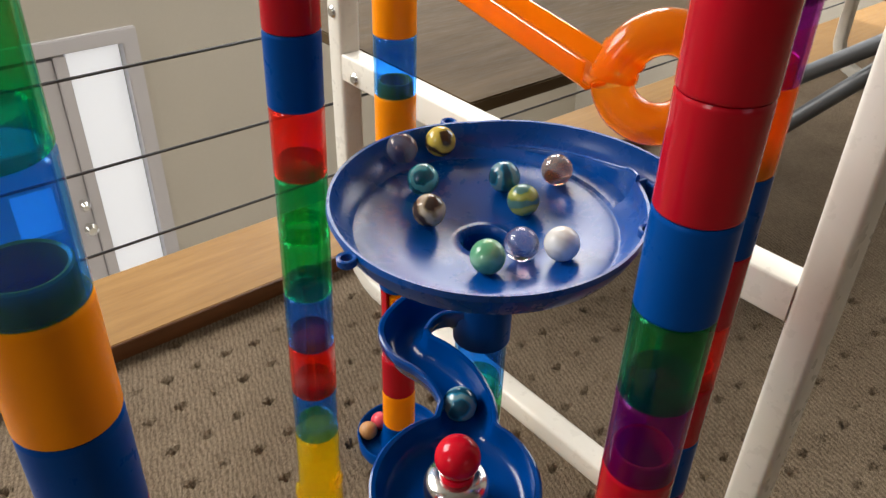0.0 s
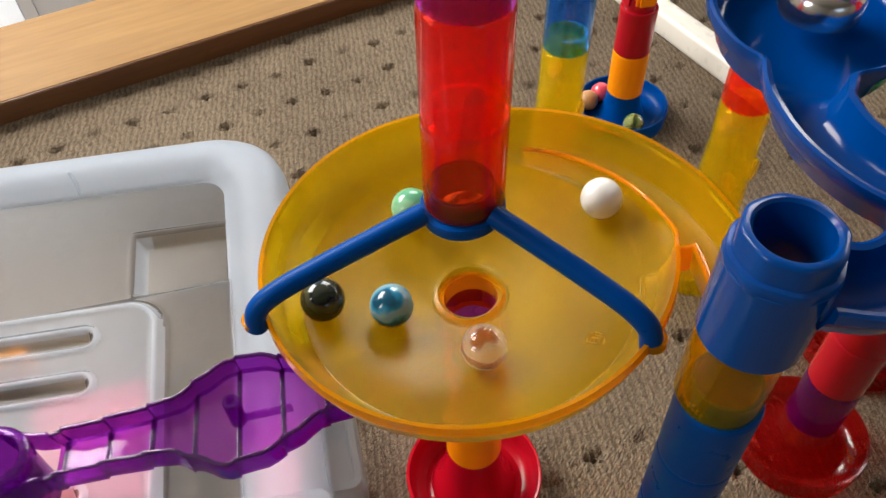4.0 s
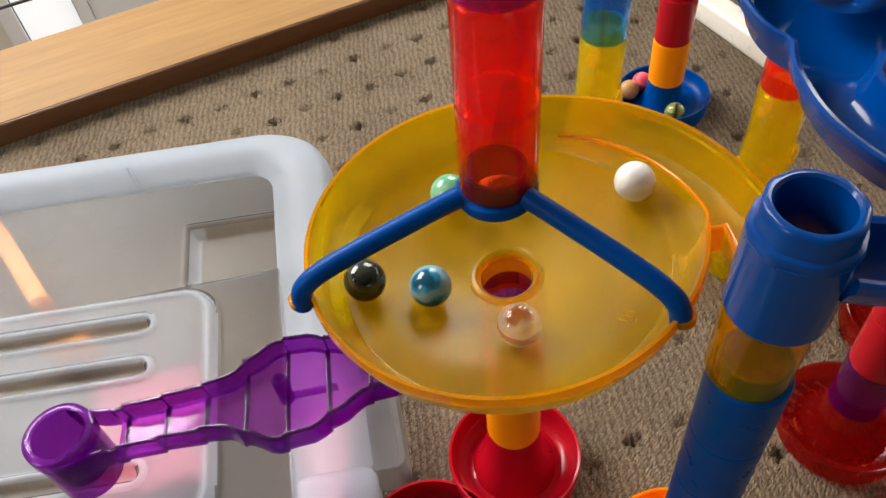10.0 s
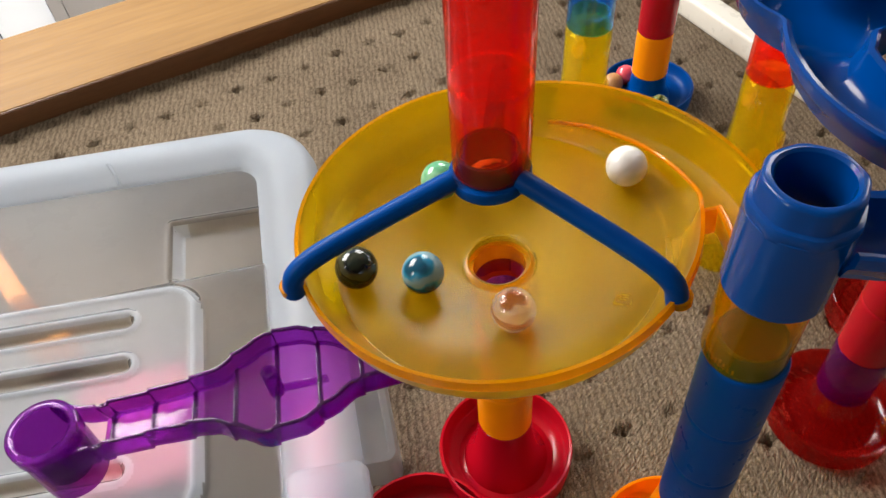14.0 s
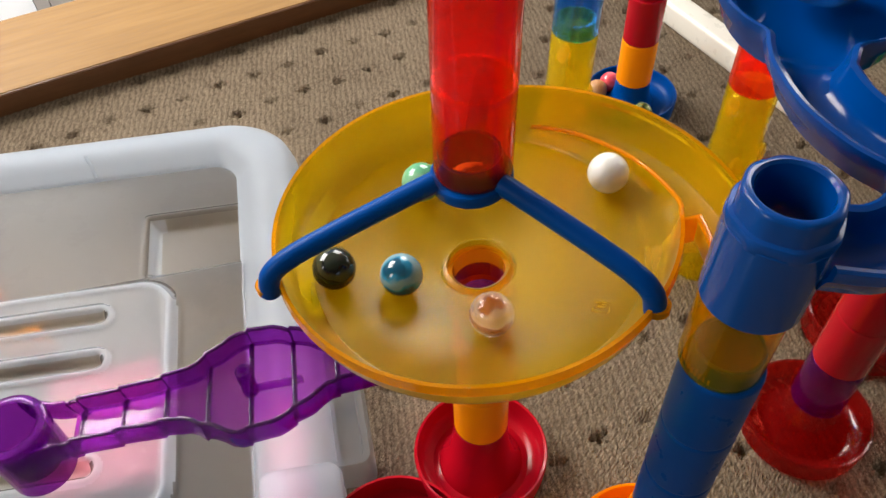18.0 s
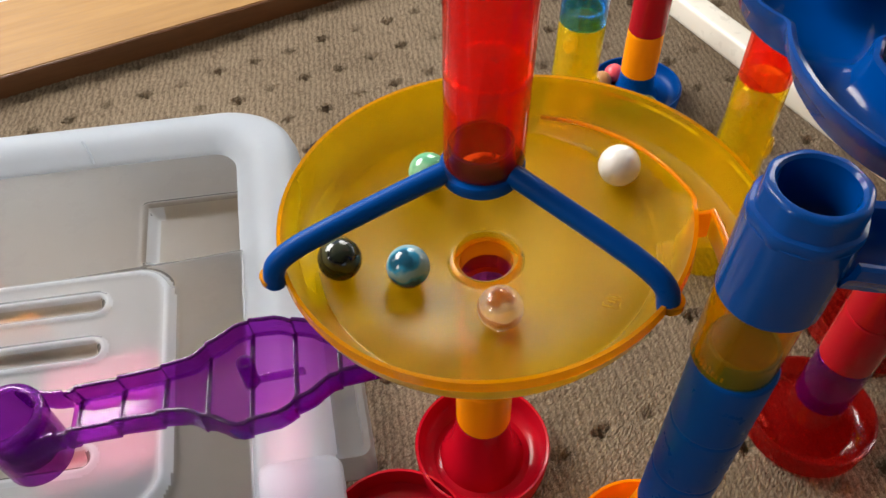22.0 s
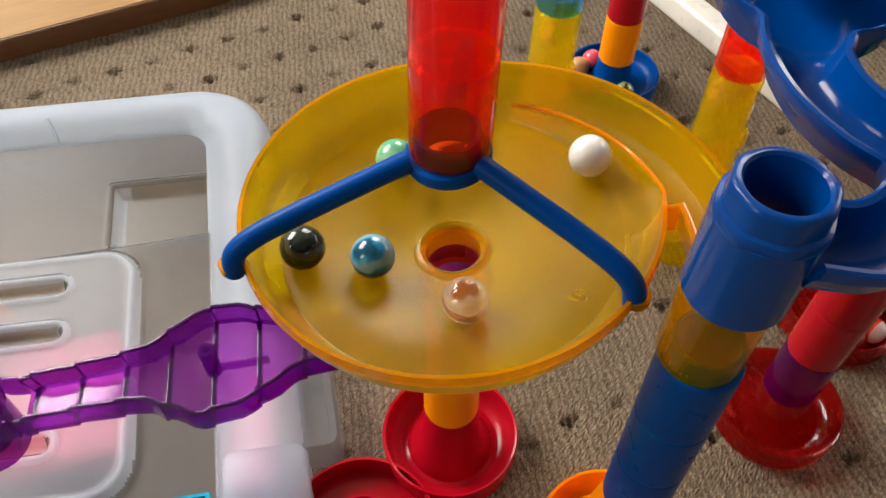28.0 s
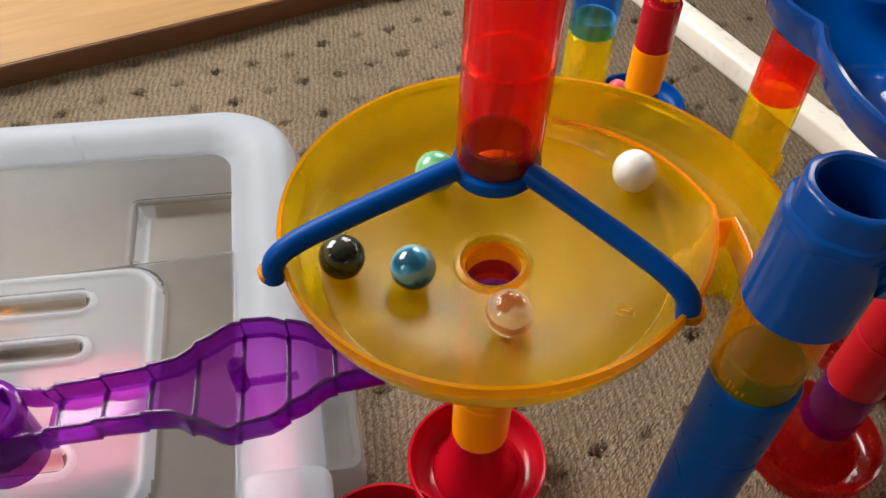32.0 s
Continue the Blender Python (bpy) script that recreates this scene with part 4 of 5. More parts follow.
# ---- low white steel frame with a timber slab ----
def steel_frame():
    t = thing("steel_bench_frame", uv(0.363, -0.2, 0), "white square-tube steel frame standing on the carpet", "bench frame")
    base = uv(0.363, -0.2, 0)

    def loc(u, v, z):
        return uv(u, v, z) - base

    w = 0.0225
    un, vn = 0.374, 0.040
    line = [loc(un, vn - 0.002, 0.62), loc(un, vn, 0.25), loc(un, vn, 0.075)]
    line += [loc(un, vn - 0.055 * (1 - math.cos(a)), 0.0655 - 0.055 * math.sin(a)) for a in [radians(10 + 16 * k) for k in range(6)]]
    line += [loc(un, v, 0.0105) for v in (-0.05, -0.12, -0.2, -0.28, -0.34)]
    line += [loc(un, -0.387 - 0.055 * math.sin(a), 0.0655 - 0.055 * math.cos(a)) for a in [radians(10 + 16 * k) for k in range(6)]]
    line += [loc(un, -0.443, 0.08), loc(un, -0.445, 0.25), loc(un, -0.445, 0.62)]
    part("sled_leg", sweep(line, square_section(w, w, 0.004), up=BOARD_U), WHITE_STEEL, t, "bent white sled leg")
    rail = [loc(un, 0.029, 0.2545), loc(un, -0.2, 0.2545), loc(un, -0.434, 0.2545)]
    part("side_rail", sweep(rail, square_section(0.022, 0.026, 0.002)), WHITE_STEEL, t, "white side rail")
    for v, z in ((-0.412, 0.2500), (-0.445, 0.305)):
        part("bolt", lathe([(0, -0.004), (0.006, -0.004), (0.006, 0.001), (0.004, 0.003), (0, 0.003)], 12), CHROME, t).matrix_local = Matrix.Translation(loc(un - 0.011, v, z)) @ Matrix.Rotation(TURN, 4, 'Z') @ Matrix.Rotation(radians(-90), 4, 'Y')


steel_frame()


def far_leg():
    """White sled leg of a second bench farther along the landing, with its brown shelf."""
    t = thing("bench_frame", uv(1.46, -0.40, 0), "white bent tube frame with a brown shelf, farther off", "bench frame")
    base = uv(1.46, -0.40, 0)
    line = [(1.46, -0.445, 0.50), (1.46, -0.445, 0.10)]
    line += [(1.46, -0.385 - 0.06 * math.cos(a), 0.072 - 0.06 * math.sin(a)) for a in [radians(10 + 16 * k) for k in range(6)]]
    line += [(1.46, -0.30, 0.012), (1.46, -0.10, 0.012)]
    part("sled_leg", sweep([uv(*p) - base for p in line], square_section(0.020, 0.020, 0.004), up=BOARD_U), WHITE_STEEL, t, "bent white sled leg")
    c = uv(1.66, -0.30, 0.15) - base
    shelf = part("shelf", box_bm((0.34, 0.36, 0.018), (0, 0, 0), 0.002), WOOD_DARK, t, "brown wooden shelf", smooth=False)
    shelf.location, shelf.rotation_euler = c, (0, 0, TURN)


far_leg()
tagged(uv_box("bench_slab", 0.387, 1.36, -0.62, -0.277, 0.2530, 0.2660, SLAB, bevel=0.0015), "grey-brown oak slab on the white steel frame", "bench top")


def dark_bars():
    t = thing("folding_bars", uv(0.502, -0.305, 0), "crossed dark steel tubes of a folding stand", "folding stand")
    base = uv(0.502, -0.305, 0)
    for a, b in (((0.502, -0.305, 0.012), (0.60, -0.083, 0.282)), ((0.60, -0.150, 0.262), (0.60, -0.06, 0.334))):
        p, q = uv(*a) - base, uv(*b) - base
        q = p + (q - p) * 1.8
        part("bar", sweep([p, (p + q) / 2, q], circle_section(0.0068, 18)), DARK_STEEL, t, "dark round steel tube")
    part("foot_cap", lathe([(0, 0), (0.015, 0), (0.016, 0.004), (0.014, 0.02), (0, 0.022)], 20), DARK_STEEL, t, "black rubber foot")


dark_bars()


# ---- purple slide ----
def purple_slide():
    t = thing("stepped_slide", (*AXIS_A, 0), "see-through purple stepped slide ending in a cup", "toy slide")
    a = radians(209.6)
    d, s = Vector((math.cos(a), math.sin(a), 0)), Vector((-math.sin(a), math.cos(a), 0))
    z_at = lambda x: 0.1245 - 0.155 * (x - 0.014)  # noqa: E731
    # half widths along the slide: narrow, a wide belly with the peg, then the narrow stair
    stations = [(0.012, 0.0115), (0.045, 0.0105), (0.066, 0.0115), (0.080, 0.0190), (0.092, 0.0240), (0.107, 0.0250), (0.120, 0.0185), (0.130, 0.0125), (0.142, 0.0112), (0.160, 0.0105), (0.205, 0.0102)]

    def half_w(x):
        for (x0, w0), (x1, w1) in zip(stations, stations[1:]):
            if x0 <= x <= x1:
                k = (x - x0) / (x1 - x0)
                k = k * k * (3 - 2 * k)
                return w0 + (w1 - w0) * k
        return stations[-1][1]

    steps = [0.012] + [0.0255 + 0.0194 * k for k in range(9)] + [0.1850]
    for k, (x0, x1) in enumerate(zip(steps, steps[1:])):
        bm_floor = bmesh.new()
        zt = z_at(x0) - 0.0008
        zb = zt - 0.0022
        ring = []
        n = 5
        for i in range(n + 1):
            x = x0 + (x1 - x0) * i / n
            w = half_w(x)
            drop = -0.0012 * i / n
            ring.append([bm_floor.verts.new(d * x + s * (w * e) + Vector((0, 0, z + drop))) for e, z in ((-1, zt), (1, zt), (1, zb), (-1, zb))])
        for p, q in zip(ring, ring[1:]):
            for j in range(4):
                m = (j + 1) % 4
                bm_floor.faces.new((p[j], p[m], q[m], q[j]))
        bm_floor.faces.new(ring[0][::-1])
        bm_floor.faces.new(ring[-1])
        bmesh.ops.recalc_face_normals(bm_floor, faces=bm_floor.faces)
        part("step", bm_floor, S_PURPLE, t, smooth=False)
        if k:
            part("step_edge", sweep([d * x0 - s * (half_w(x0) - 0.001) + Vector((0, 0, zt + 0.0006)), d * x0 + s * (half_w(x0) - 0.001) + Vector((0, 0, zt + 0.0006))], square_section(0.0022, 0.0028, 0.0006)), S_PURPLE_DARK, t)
        for side in (-1, 1):
            pts = []
            for i in range(n + 1):
                x = x0 + (x1 - x0) * i / n
                pts.append(d * x + s * (half_w(x) * side) + Vector((0, 0, zb + 0.0058 - 0.0012 * i / n)))
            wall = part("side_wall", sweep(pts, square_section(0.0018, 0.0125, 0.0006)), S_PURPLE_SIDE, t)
            part("edge", sweep([p + Vector((0, 0, 0.0064)) for p in pts], square_section(0.0019, 0.0011, 0.0004)), S_PURPLE_DARK, wall, "glossy edge with its darkness put into the tint")
    px = d * 0.1035
    pz = z_at(0.1035) - 0.001
    part("peg", lathe([(0.0036, 0), (0.0036, 0.0165), (0.0032, 0.0172), (0.0019, 0.0172), (0.0017, 0.012), (0.0, 0.0115), (0.0, 0.0)], 20, at=(px.x, px.y, pz)), S_PURPLE_SIDE, t, "hollow purple peg")
    part("rib", sweep([d * 0.100 + Vector((0, 0, pz + 0.002)), d * 0.080 + Vector((0, 0, pz + 0.0035))], square_section(0.0016, 0.005, 0.0005)), S_PURPLE, t)
    for side in (-1, 1):
        cheek = spline([d * x + s * (w * side) + Vector((0, 0, z)) for x, w, z in ((0.1865, 0.0102, 0.1015), (0.1935, 0.0112, 0.1008), (0.2005, 0.0138, 0.1000), (0.2075, 0.0149, 0.0990))], 4)
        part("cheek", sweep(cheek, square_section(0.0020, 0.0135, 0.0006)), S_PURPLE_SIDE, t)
    cx = d * 0.2075
    z0 = 0.072
    part("cup", lathe([(0.0135, z0), (0.0150, z0 + 0.001), (0.0152, z0 + 0.0305), (0.0160, z0 + 0.0315), (0.0160, z0 + 0.0370), (0.0152, z0 + 0.0380), (0.0128, z0 + 0.0380), (0.0122, z0 + 0.0365), (0.0122, z0 + 0.003), (0.0110, z0)], 44, at=(cx.x, cx.y, 0)), S_PURPLE_SIDE, t, "purple cup with a flanged rim")
    part("cup_rim", lathe([(0.0121, z0 + 0.0383), (0.0150, z0 + 0.0383), (0.0158, z0 + 0.0390), (0.0150, z0 + 0.0397), (0.0128, z0 + 0.0399), (0.0119, z0 + 0.0392)], 44, at=(cx.x, cx.y, 0)), S_PURPLE_SIDE, t, "glossy cup rim with its darkness put into the tint")
    part("cup_floor", lathe([(0.0, z0 + 0.0120), (0.0121, z0 + 0.0110), (0.0121, z0 + 0.0095), (0.0, z0 + 0.0105)], 32, at=(cx.x, cx.y, 0)), S_PURPLE_DARK, t, "purple cup floor")
    part("ring", lathe([(R, 0.117), (0.0150, 0.1176), (0.0150, 0.1532), (R, 0.1538), (0.0116, 0.1538), (0.0114, 0.162), (0.0099, 0.162), (0.0099, 0.118), (0.0120, 0.117)], 44), C_PURPLE, t, "purple socket ring")


purple_slide()


# ---- milky tub lid lying on the carpet ----
LID_TURN = radians(29.5)
LID_X, LID_Y = Vector((math.cos(LID_TURN), math.sin(LID_TURN), 0)), Vector((math.sin(LID_TURN), -math.cos(LID_TURN), 0))
LID_AT = Vector((-0.195, 0.207, 0))


def lid_at(x, y, z=0.0):
    return LID_AT + LID_X * x + LID_Y * y + Vector((0, 0, z))


SHEAR = 0.055                    # the lid is a little out of square


def lid_point(x, y, z):
    return LID_X * (x + SHEAR * (y - 0.07)) + LID_Y * y + Vector((0, 0, z))


def rounded(x0, x1, y0, y1, r, z, n=8):
    """Rounded rectangle in the lid's own axes."""
    pts = []
    for cx, cy, a0 in ((x1 - r, y0 + r, 270), (x1 - r, y1 - r, 0), (x0 + r, y1 - r, 90), (x0 + r, y0 + r, 180)):
        for k in range(n + 1):
            a = radians(a0 + 90 * k / n)
            pts.append(lid_point(cx + r * math.cos(a), cy + r * math.sin(a), z))
    return pts


def shell(rings, cap_first=False, cap_last=False):
    bm = bmesh.new()
    vs = [[bm.verts.new(p) for p in r] for r in rings]
    for a, b in zip(vs, vs[1:]):
        for k in range(len(a)):
            j = (k + 1) % len(a)
            bm.faces.new((a[k], a[j], b[j], b[k]))
    if cap_first:
        bm.faces.new(vs[0])
    if cap_last:
        bm.faces.new(vs[-1])
    bmesh.ops.recalc_face_normals(bm, faces=bm.faces)
    return bm


def tub_lid():
    t = thing("tub_lid", LID_AT, "milky see-through lid of a storage tub lying on carpet", "tub lid")
    x0, x1, y0, y1 = -0.56, -0.017, -0.008, 0.46
    side = 1.17                        # the rim is wider along the short side

    def band(d, z, r=0.050):
        return rounded(x0 + d, x1 - d * side, y0 + d, y1 - d, max(0.014, r - d * 0.85), z, 12)

    part("rim", shell([band(0.0, 0.0), band(0.0008, 0.026), band(0.0030, 0.0350), band(0.0075, 0.0395), band(0.0130, 0.0412), band(0.0200, 0.0410), band(0.0260, 0.0390), band(0.0310, 0.0350), band(0.0360, 0.0300), band(0.0385, 0.0283),
                       band(0.0390, 0.0268), band(0.0360, 0.0282), band(0.0300, 0.0340), band(0.0250, 0.0375), band(0.0200, 0.0394), band(0.0130, 0.0396), band(0.0085, 0.0380), band(0.0046, 0.0340), band(0.0026, 0.026), band(0.0020, 0.0), band(0.0, 0.0)]), MILKY_EDGE_LIT, t, "broad rounded milky rim")
    # the field inside the rim: a sunken floor, a low step, a raised panel with long grooves and a pocket
    gx = np.concatenate([np.linspace(x0 + 0.036, -0.345, 14), np.arange(-0.34, x1 - 0.0425, 0.0011)])
    gy = np.concatenate([np.arange(y0 + 0.0365, 0.335, 0.0011), np.linspace(0.34, y1 - 0.036, 8)])
    xx, yy = np.meshgrid(gx, gy, indexing="ij")

    def soft(d, w):
        k = np.clip(d / w + 0.5, 0, 1)
        return k * k * (3 - 2 * k)

    def inside(ax, bx, ay, by, r):
        """Depth inside a rounded rectangle, negative outside."""
        px, py = np.abs(xx - (ax + bx) / 2) - (bx - ax) / 2 + r, np.abs(yy - (ay + by) / 2) - (by - ay) / 2 + r
        return r - np.hypot(np.maximum(px, 0), np.maximum(py, 0)) - np.minimum(np.maximum(px, py), 0)

    z = np.full(xx.shape, 0.0280)
    line = 0.1275 - 0.055 * (xx + 0.06)
    z += 0.0042 * soft(yy - line, 0.0045)
    d_panel = inside(-0.60, -0.1015, 0.1370, 0.2960, 0.022)
    z += 0.0046 * soft(d_panel, 0.0070) + 0.0010 * np.exp(-((d_panel - 0.0035) / 0.0022) ** 2)
    d_pocket = inside(-0.1245, -0.040, 0.0735, 0.1285, 0.003)
    z -= 0.0085 * soft(d_pocket - 0.004, 0.0085)
    z += 0.0005 * np.exp(-(d_pocket / 0.0016) ** 2)
    grooves = []
    for ay in (0.1616, 0.1938, 0.2610):
        d = inside(-0.60, -0.1405, ay - 0.0062, ay + 0.0062, 0.0061)
        z += 0.0013 * np.exp(-((d + 0.0010) / 0.0019) ** 2) - 0.0058 * soft(d - 0.0022, 0.0045)
        grooves.append(d)
    pad = inside(-0.0570, 0.02, 0.2820, 0.60, 0.006)
    z += 0.0125 * soft(pad, 0.0040)
    xs = xx + SHEAR * (yy - 0.07)
    co = np.stack([LID_X.x * xs + LID_Y.x * yy, LID_X.y * xs + LID_Y.y * yy, z], -1).reshape(-1, 3)
    nx, ny = xx.shape
    idx = np.arange(nx * ny).reshape(nx, ny)
    quads = np.stack([idx[:-1, :-1], idx[1:, :-1], idx[1:, 1:], idx[:-1, 1:]], -1).reshape(-1, 4)
    at = quads[:, 0]
    region = np.where(d_panel.ravel()[at] > 0.0, 1, 0)
    region = np.where(d_pocket.ravel()[at] > 0.002, 2, region)
    region = np.where((region == 2) & (d_pocket.ravel()[at] < 0.0085) & (xx.ravel()[at] < -0.1130), 10, region)
    region = np.where(np.abs(d_panel.ravel()[at] - 0.0028) < 0.0030, 6, region)
    for k, g in enumerate(grooves):
        region = np.where((g.ravel()[at] > -0.0034) & (region == 1), 7 + k, region)
        region = np.where(g.ravel()[at] > 0.0010, 3 + k, region)

    def sheet(k, name, material, parent, label):
        """One region of the field as a thin closed wall: its top and, a little lower, its underside."""
        own = quads[region == k]
        used, inv = np.unique(own, return_inverse=True)
        top = co[used]
        low = top - np.array([0, 0, 0.0016])
        q = inv.reshape(-1, 4)
        me = bpy.data.meshes.new(name)
        me.from_pydata(np.concatenate([top, low]).tolist(), [], q.tolist() + (q[:, ::-1] + len(used)).tolist())
        for p in me.polygons:
            p.use_smooth = True
        me.materials.append(material)
        ob = new(name, me)
        ob.parent = parent
        ob["label"] = label
        return ob

    sheet(0, "plate", MILKY, t, "milky flat plate")
    panel = sheet(1, "panel", MILKY_PANEL, t, "raised milky panel")
    pocket = sheet(2, "pocket", MILKY_RECESS, t, "sunken square pocket")
    # highlights on pocket wall, groove rims and panel edge are whiter strips
    sheet(10, "pocket_wall", MILKY_EDGE_LIT, pocket, "sloping pocket wall with its highlight coloured in")
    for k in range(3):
        sheet(3 + k, "groove", MILKY_RECESS, panel, "long rounded groove")
        sheet(7 + k, "groove_rim", MILKY_EDGE_LIT, panel, "rounded groove rim with its highlight coloured in")
    sheet(6, "panel_edge", MILKY_EDGE_LIT, panel, "rounded panel edge with its highlight coloured in")
    # short ribs down the rim's inner slope
    for x in (-0.482, -0.377, -0.272, -0.1660):
        part("rib", sweep([lid_point(x, y, zz) for x, y, zz in ((x, 0.0155, 0.0402), (x + 0.003, 0.022, 0.0362), (x + 0.005, 0.0285, 0.0298))], square_section(0.0022, 0.0030, 0.0008)), MILKY_EDGE_LIT, t)
    part("side_pad", shell([rounded(-0.0570, -0.0150, 0.282, 0.45, 0.007, 0.0405), rounded(-0.0562, -0.0158, 0.2828, 0.449, 0.0065, 0.0440), rounded(-0.0540, -0.0180, 0.285, 0.447, 0.005, 0.0455)], False, True), MILKY_PANEL, t, "milky raised pad")
    # clip lug on the side
    part("lug", shell([rounded(-0.022, 0.0015, 0.105, 0.2800, 0.007, 0.004), rounded(-0.022, 0.0010, 0.105, 0.2800, 0.007, 0.0265), rounded(-0.022, 0.0, 0.106, 0.2785, 0.0065, 0.0285), rounded(-0.022, -0.0030, 0.109, 0.2755, 0.005, 0.0285), rounded(-0.022, -0.0042, 0.110, 0.2745, 0.005, 0.0250)], False, True), MILKY_PANEL, t, "milky clip lug")
    return t


tub_lid()


def flat_toy(name, x0, x1, y0, y1, z0, z1, material, label, turn=0.0):
    c = lid_at((x0 + x1) / 2, (y0 + y1) / 2, (z0 + z1) / 2)
    ob = mesh_ob(name, box_bm((x1 - x0, y1 - y0, z1 - z0), (0, 0, 0), 0.003), material)
    ob.matrix_world = Matrix.Translation(c) @ Matrix.Rotation(LID_TURN + turn, 4, 'Z')
    return tagged(ob, label, "toy piece")


flat_toy("play_board", -0.172, -0.107, 0.183, 0.262, 0.0004, 0.0140, SALMON, "salmon pink play board under the milky lid", radians(6))
flat_toy("play_board", -0.046, -0.021, 0.222, 0.292, 0.0004, 0.0140, SALMON, "small salmon pink play board under the milky lid")
flat_toy("play_stick", -0.300, -0.198, 0.067, 0.079, 0.0004, 0.0230, TOY_ORANGE, "orange wooden stick under the milky lid", radians(-58))
flat_toy("play_stick", -0.208, -0.182, 0.150, 0.162, 0.0004, 0.0240, TOY_ORANGE, "short orange wooden stick under the lid", radians(10))
flat_toy("play_stick", -0.212, -0.176, 0.292, 0.302, 0.0004, 0.0230, TOY_ORANGE, "short orange wooden stick under the lid", radians(-55))


# ---- bell with a red knob in the basin ----
def bell():
    z = 0.2640
    t = thing("call_bell", (track_mid.x + 0.0005, track_mid.y - 0.001, z), "shiny silver bell with a round red knob", "bell")
    part("dome", lathe([(0.0, 0.0), (0.0125, 0.0), (0.0132, 0.0012), (0.0134, 0.0060), (0.0128, 0.0088), (0.0112, 0.0108), (0.0075, 0.0118), (0.0, 0.0120)], 44), CHROME, t, "polished silver dome")
    bm = bmesh.new()
    bmesh.ops.create_uvsphere(bm, u_segments=36, v_segments=20, radius=0.0092)
    bmesh.ops.translate(bm, vec=(0, 0, 0.0215), verts=bm.verts)
    part("knob", bm, KNOB_RED, t, "glossy red ball knob")
    part("collar", lathe([(0.0, 0.0112), (0.0072, 0.0112), (0.0066, 0.0140), (0.0, 0.0145)], 28), KNOB_RED, t, "red collar")


KNOB_RED = plastic("knob_red", (0.62, 0.006, 0.020), 0.10)
bell()


# ---- gate piece on the tower in the blue tray ----
def gate_piece():
    z0 = 0.0273 + 2 * P
    h = 0.070
    r = R - 0.0008
    bm = bmesh.new()
    rows = []
    for k in range(19):
        a = radians(20 + 220 * k / 18)
        rows.append([bm.verts.new((q * math.cos(a), q * math.sin(a), z)) for q, z in ((r, z0 + 0.004), (r, z0 + h - 0.0005), (r - 0.0018, z0 + h - 0.0005), (r - 0.0018, z0 + 0.004))])
    for a, b in zip(rows, rows[1:]):
        for j in range(4):
            m = (j + 1) % 4
            bm.faces.new((a[j], a[m], b[m], b[j]))
    bm.faces.new(rows[0][::-1])
    bm.faces.new(rows[-1])
    bmesh.ops.recalc_face_normals(bm, faces=bm.faces)
    part("cut_away_tube", bm, RED, tower_d, "red tube with a cut-away side")
    a = radians(-58)
    for zz, hh, ww in ((z0 + 0.003, 0.028, 0.0150), (z0 + 0.031, 0.036, 0.0165)):
        part("gate", box_bm((0.010, ww, hh), (0.0072 * math.cos(a), 0.0072 * math.sin(a), zz + hh / 2), 0.0022, a), ORANGE, tower_d, "orange gate plate")


gate_piece()


# ---- orange slide with a loop over the blue funnel ----
def orange_slide():
    t = thing("loop_slide", (0.03, 0.30, 0.0), "see-through orange slide running into a round loop", "toy slide")
    o = Vector((0.03, 0.30, 0.0))
    a, b = Vector((0.0189, 0.3406, 0.4185)), Vector((0.1310, 0.2087, 0.3998))
    line = [a.lerp(b, 1.03 * k / 10) - o for k in range(11)]
    sec = [(x * 0.80, z) for x, z in ((-0.0125, 0.0075), (-0.0110, 0.0075), (-0.0105, -0.0020), (-0.0060, -0.0048), (0.0060, -0.0048), (0.0105, -0.0020), (0.0110, 0.0075), (0.0125, 0.0075), (0.0120, -0.0030), (0.0068, -0.0064), (-0.0068, -0.0064), (-0.0120, -0.0030))]
    part("chute", sweep(line, sec), C_ORANGE, t, "see-through orange chute")
    c = Vector((0.1597, 0.1951, 0.4026)) - o
    ring = []
    for k in range(45):
        w = radians(176 - 344 * k / 44)
        ring.append(c + Vector((0.0198 * math.cos(w), -0.0055 + 0.011 * k / 44, 0.0214 * math.sin(w))))
    part("loop", sweep(ring, circle_section(0.0094, 20), up=(0, 1, 0.01), cap=False), C_ORANGE, t, "round hollow orange loop")
    for k in (0, 3):
        part("loop_collar", sweep(ring[k:k + 2], circle_section(0.0102, 20), up=(0, 1, 0.01), cap=False), C_ORANGE, t, "raised orange collar")


orange_slide()


# ---- loose red curved piece and the teal block ----
def loose_curve():
    c = Vector((-0.021, -0.063, 0.0))
    t = thing("curved_track_piece", c, "loose red curved track piece lying on the carpet", "toy track")
    pts = [Vector((0.027 * math.cos(radians(w)), 0.027 * math.sin(radians(w)), 0.0095)) for w in range(-70, 216, 9)]
    sec = [(-0.0105, 0.0085), (-0.0092, 0.0085), (-0.0085, -0.0045), (0.0085, -0.0045), (0.0092, 0.0085), (0.0105, 0.0085), (0.0100, -0.0062), (0.0070, -0.0080), (-0.0070, -0.0080), (-0.0100, -0.0062)]
    part("channel", sweep(pts, sec), RED, t, "glossy red curved channel")
    part("socket", lathe([(0.0098, 0.002), (0.0118, 0.002), (0.0122, 0.020), (0.0118, 0.0215), (0.0092, 0.0215), (0.0092, 0.003)], 8, at=(0.002, -0.002, 0)), RED, t, "eight-sided red socket", smooth=False)
    for w in (45, 135, 225, 315):
        part("spoke", box_bm((0.0085, 0.0018, 0.010), (0.002 + 0.0045 * math.cos(radians(w)), -0.002 + 0.0045 * math.sin(radians(w)), 0.009), 0, radians(w)), RED, t)


loose_curve()


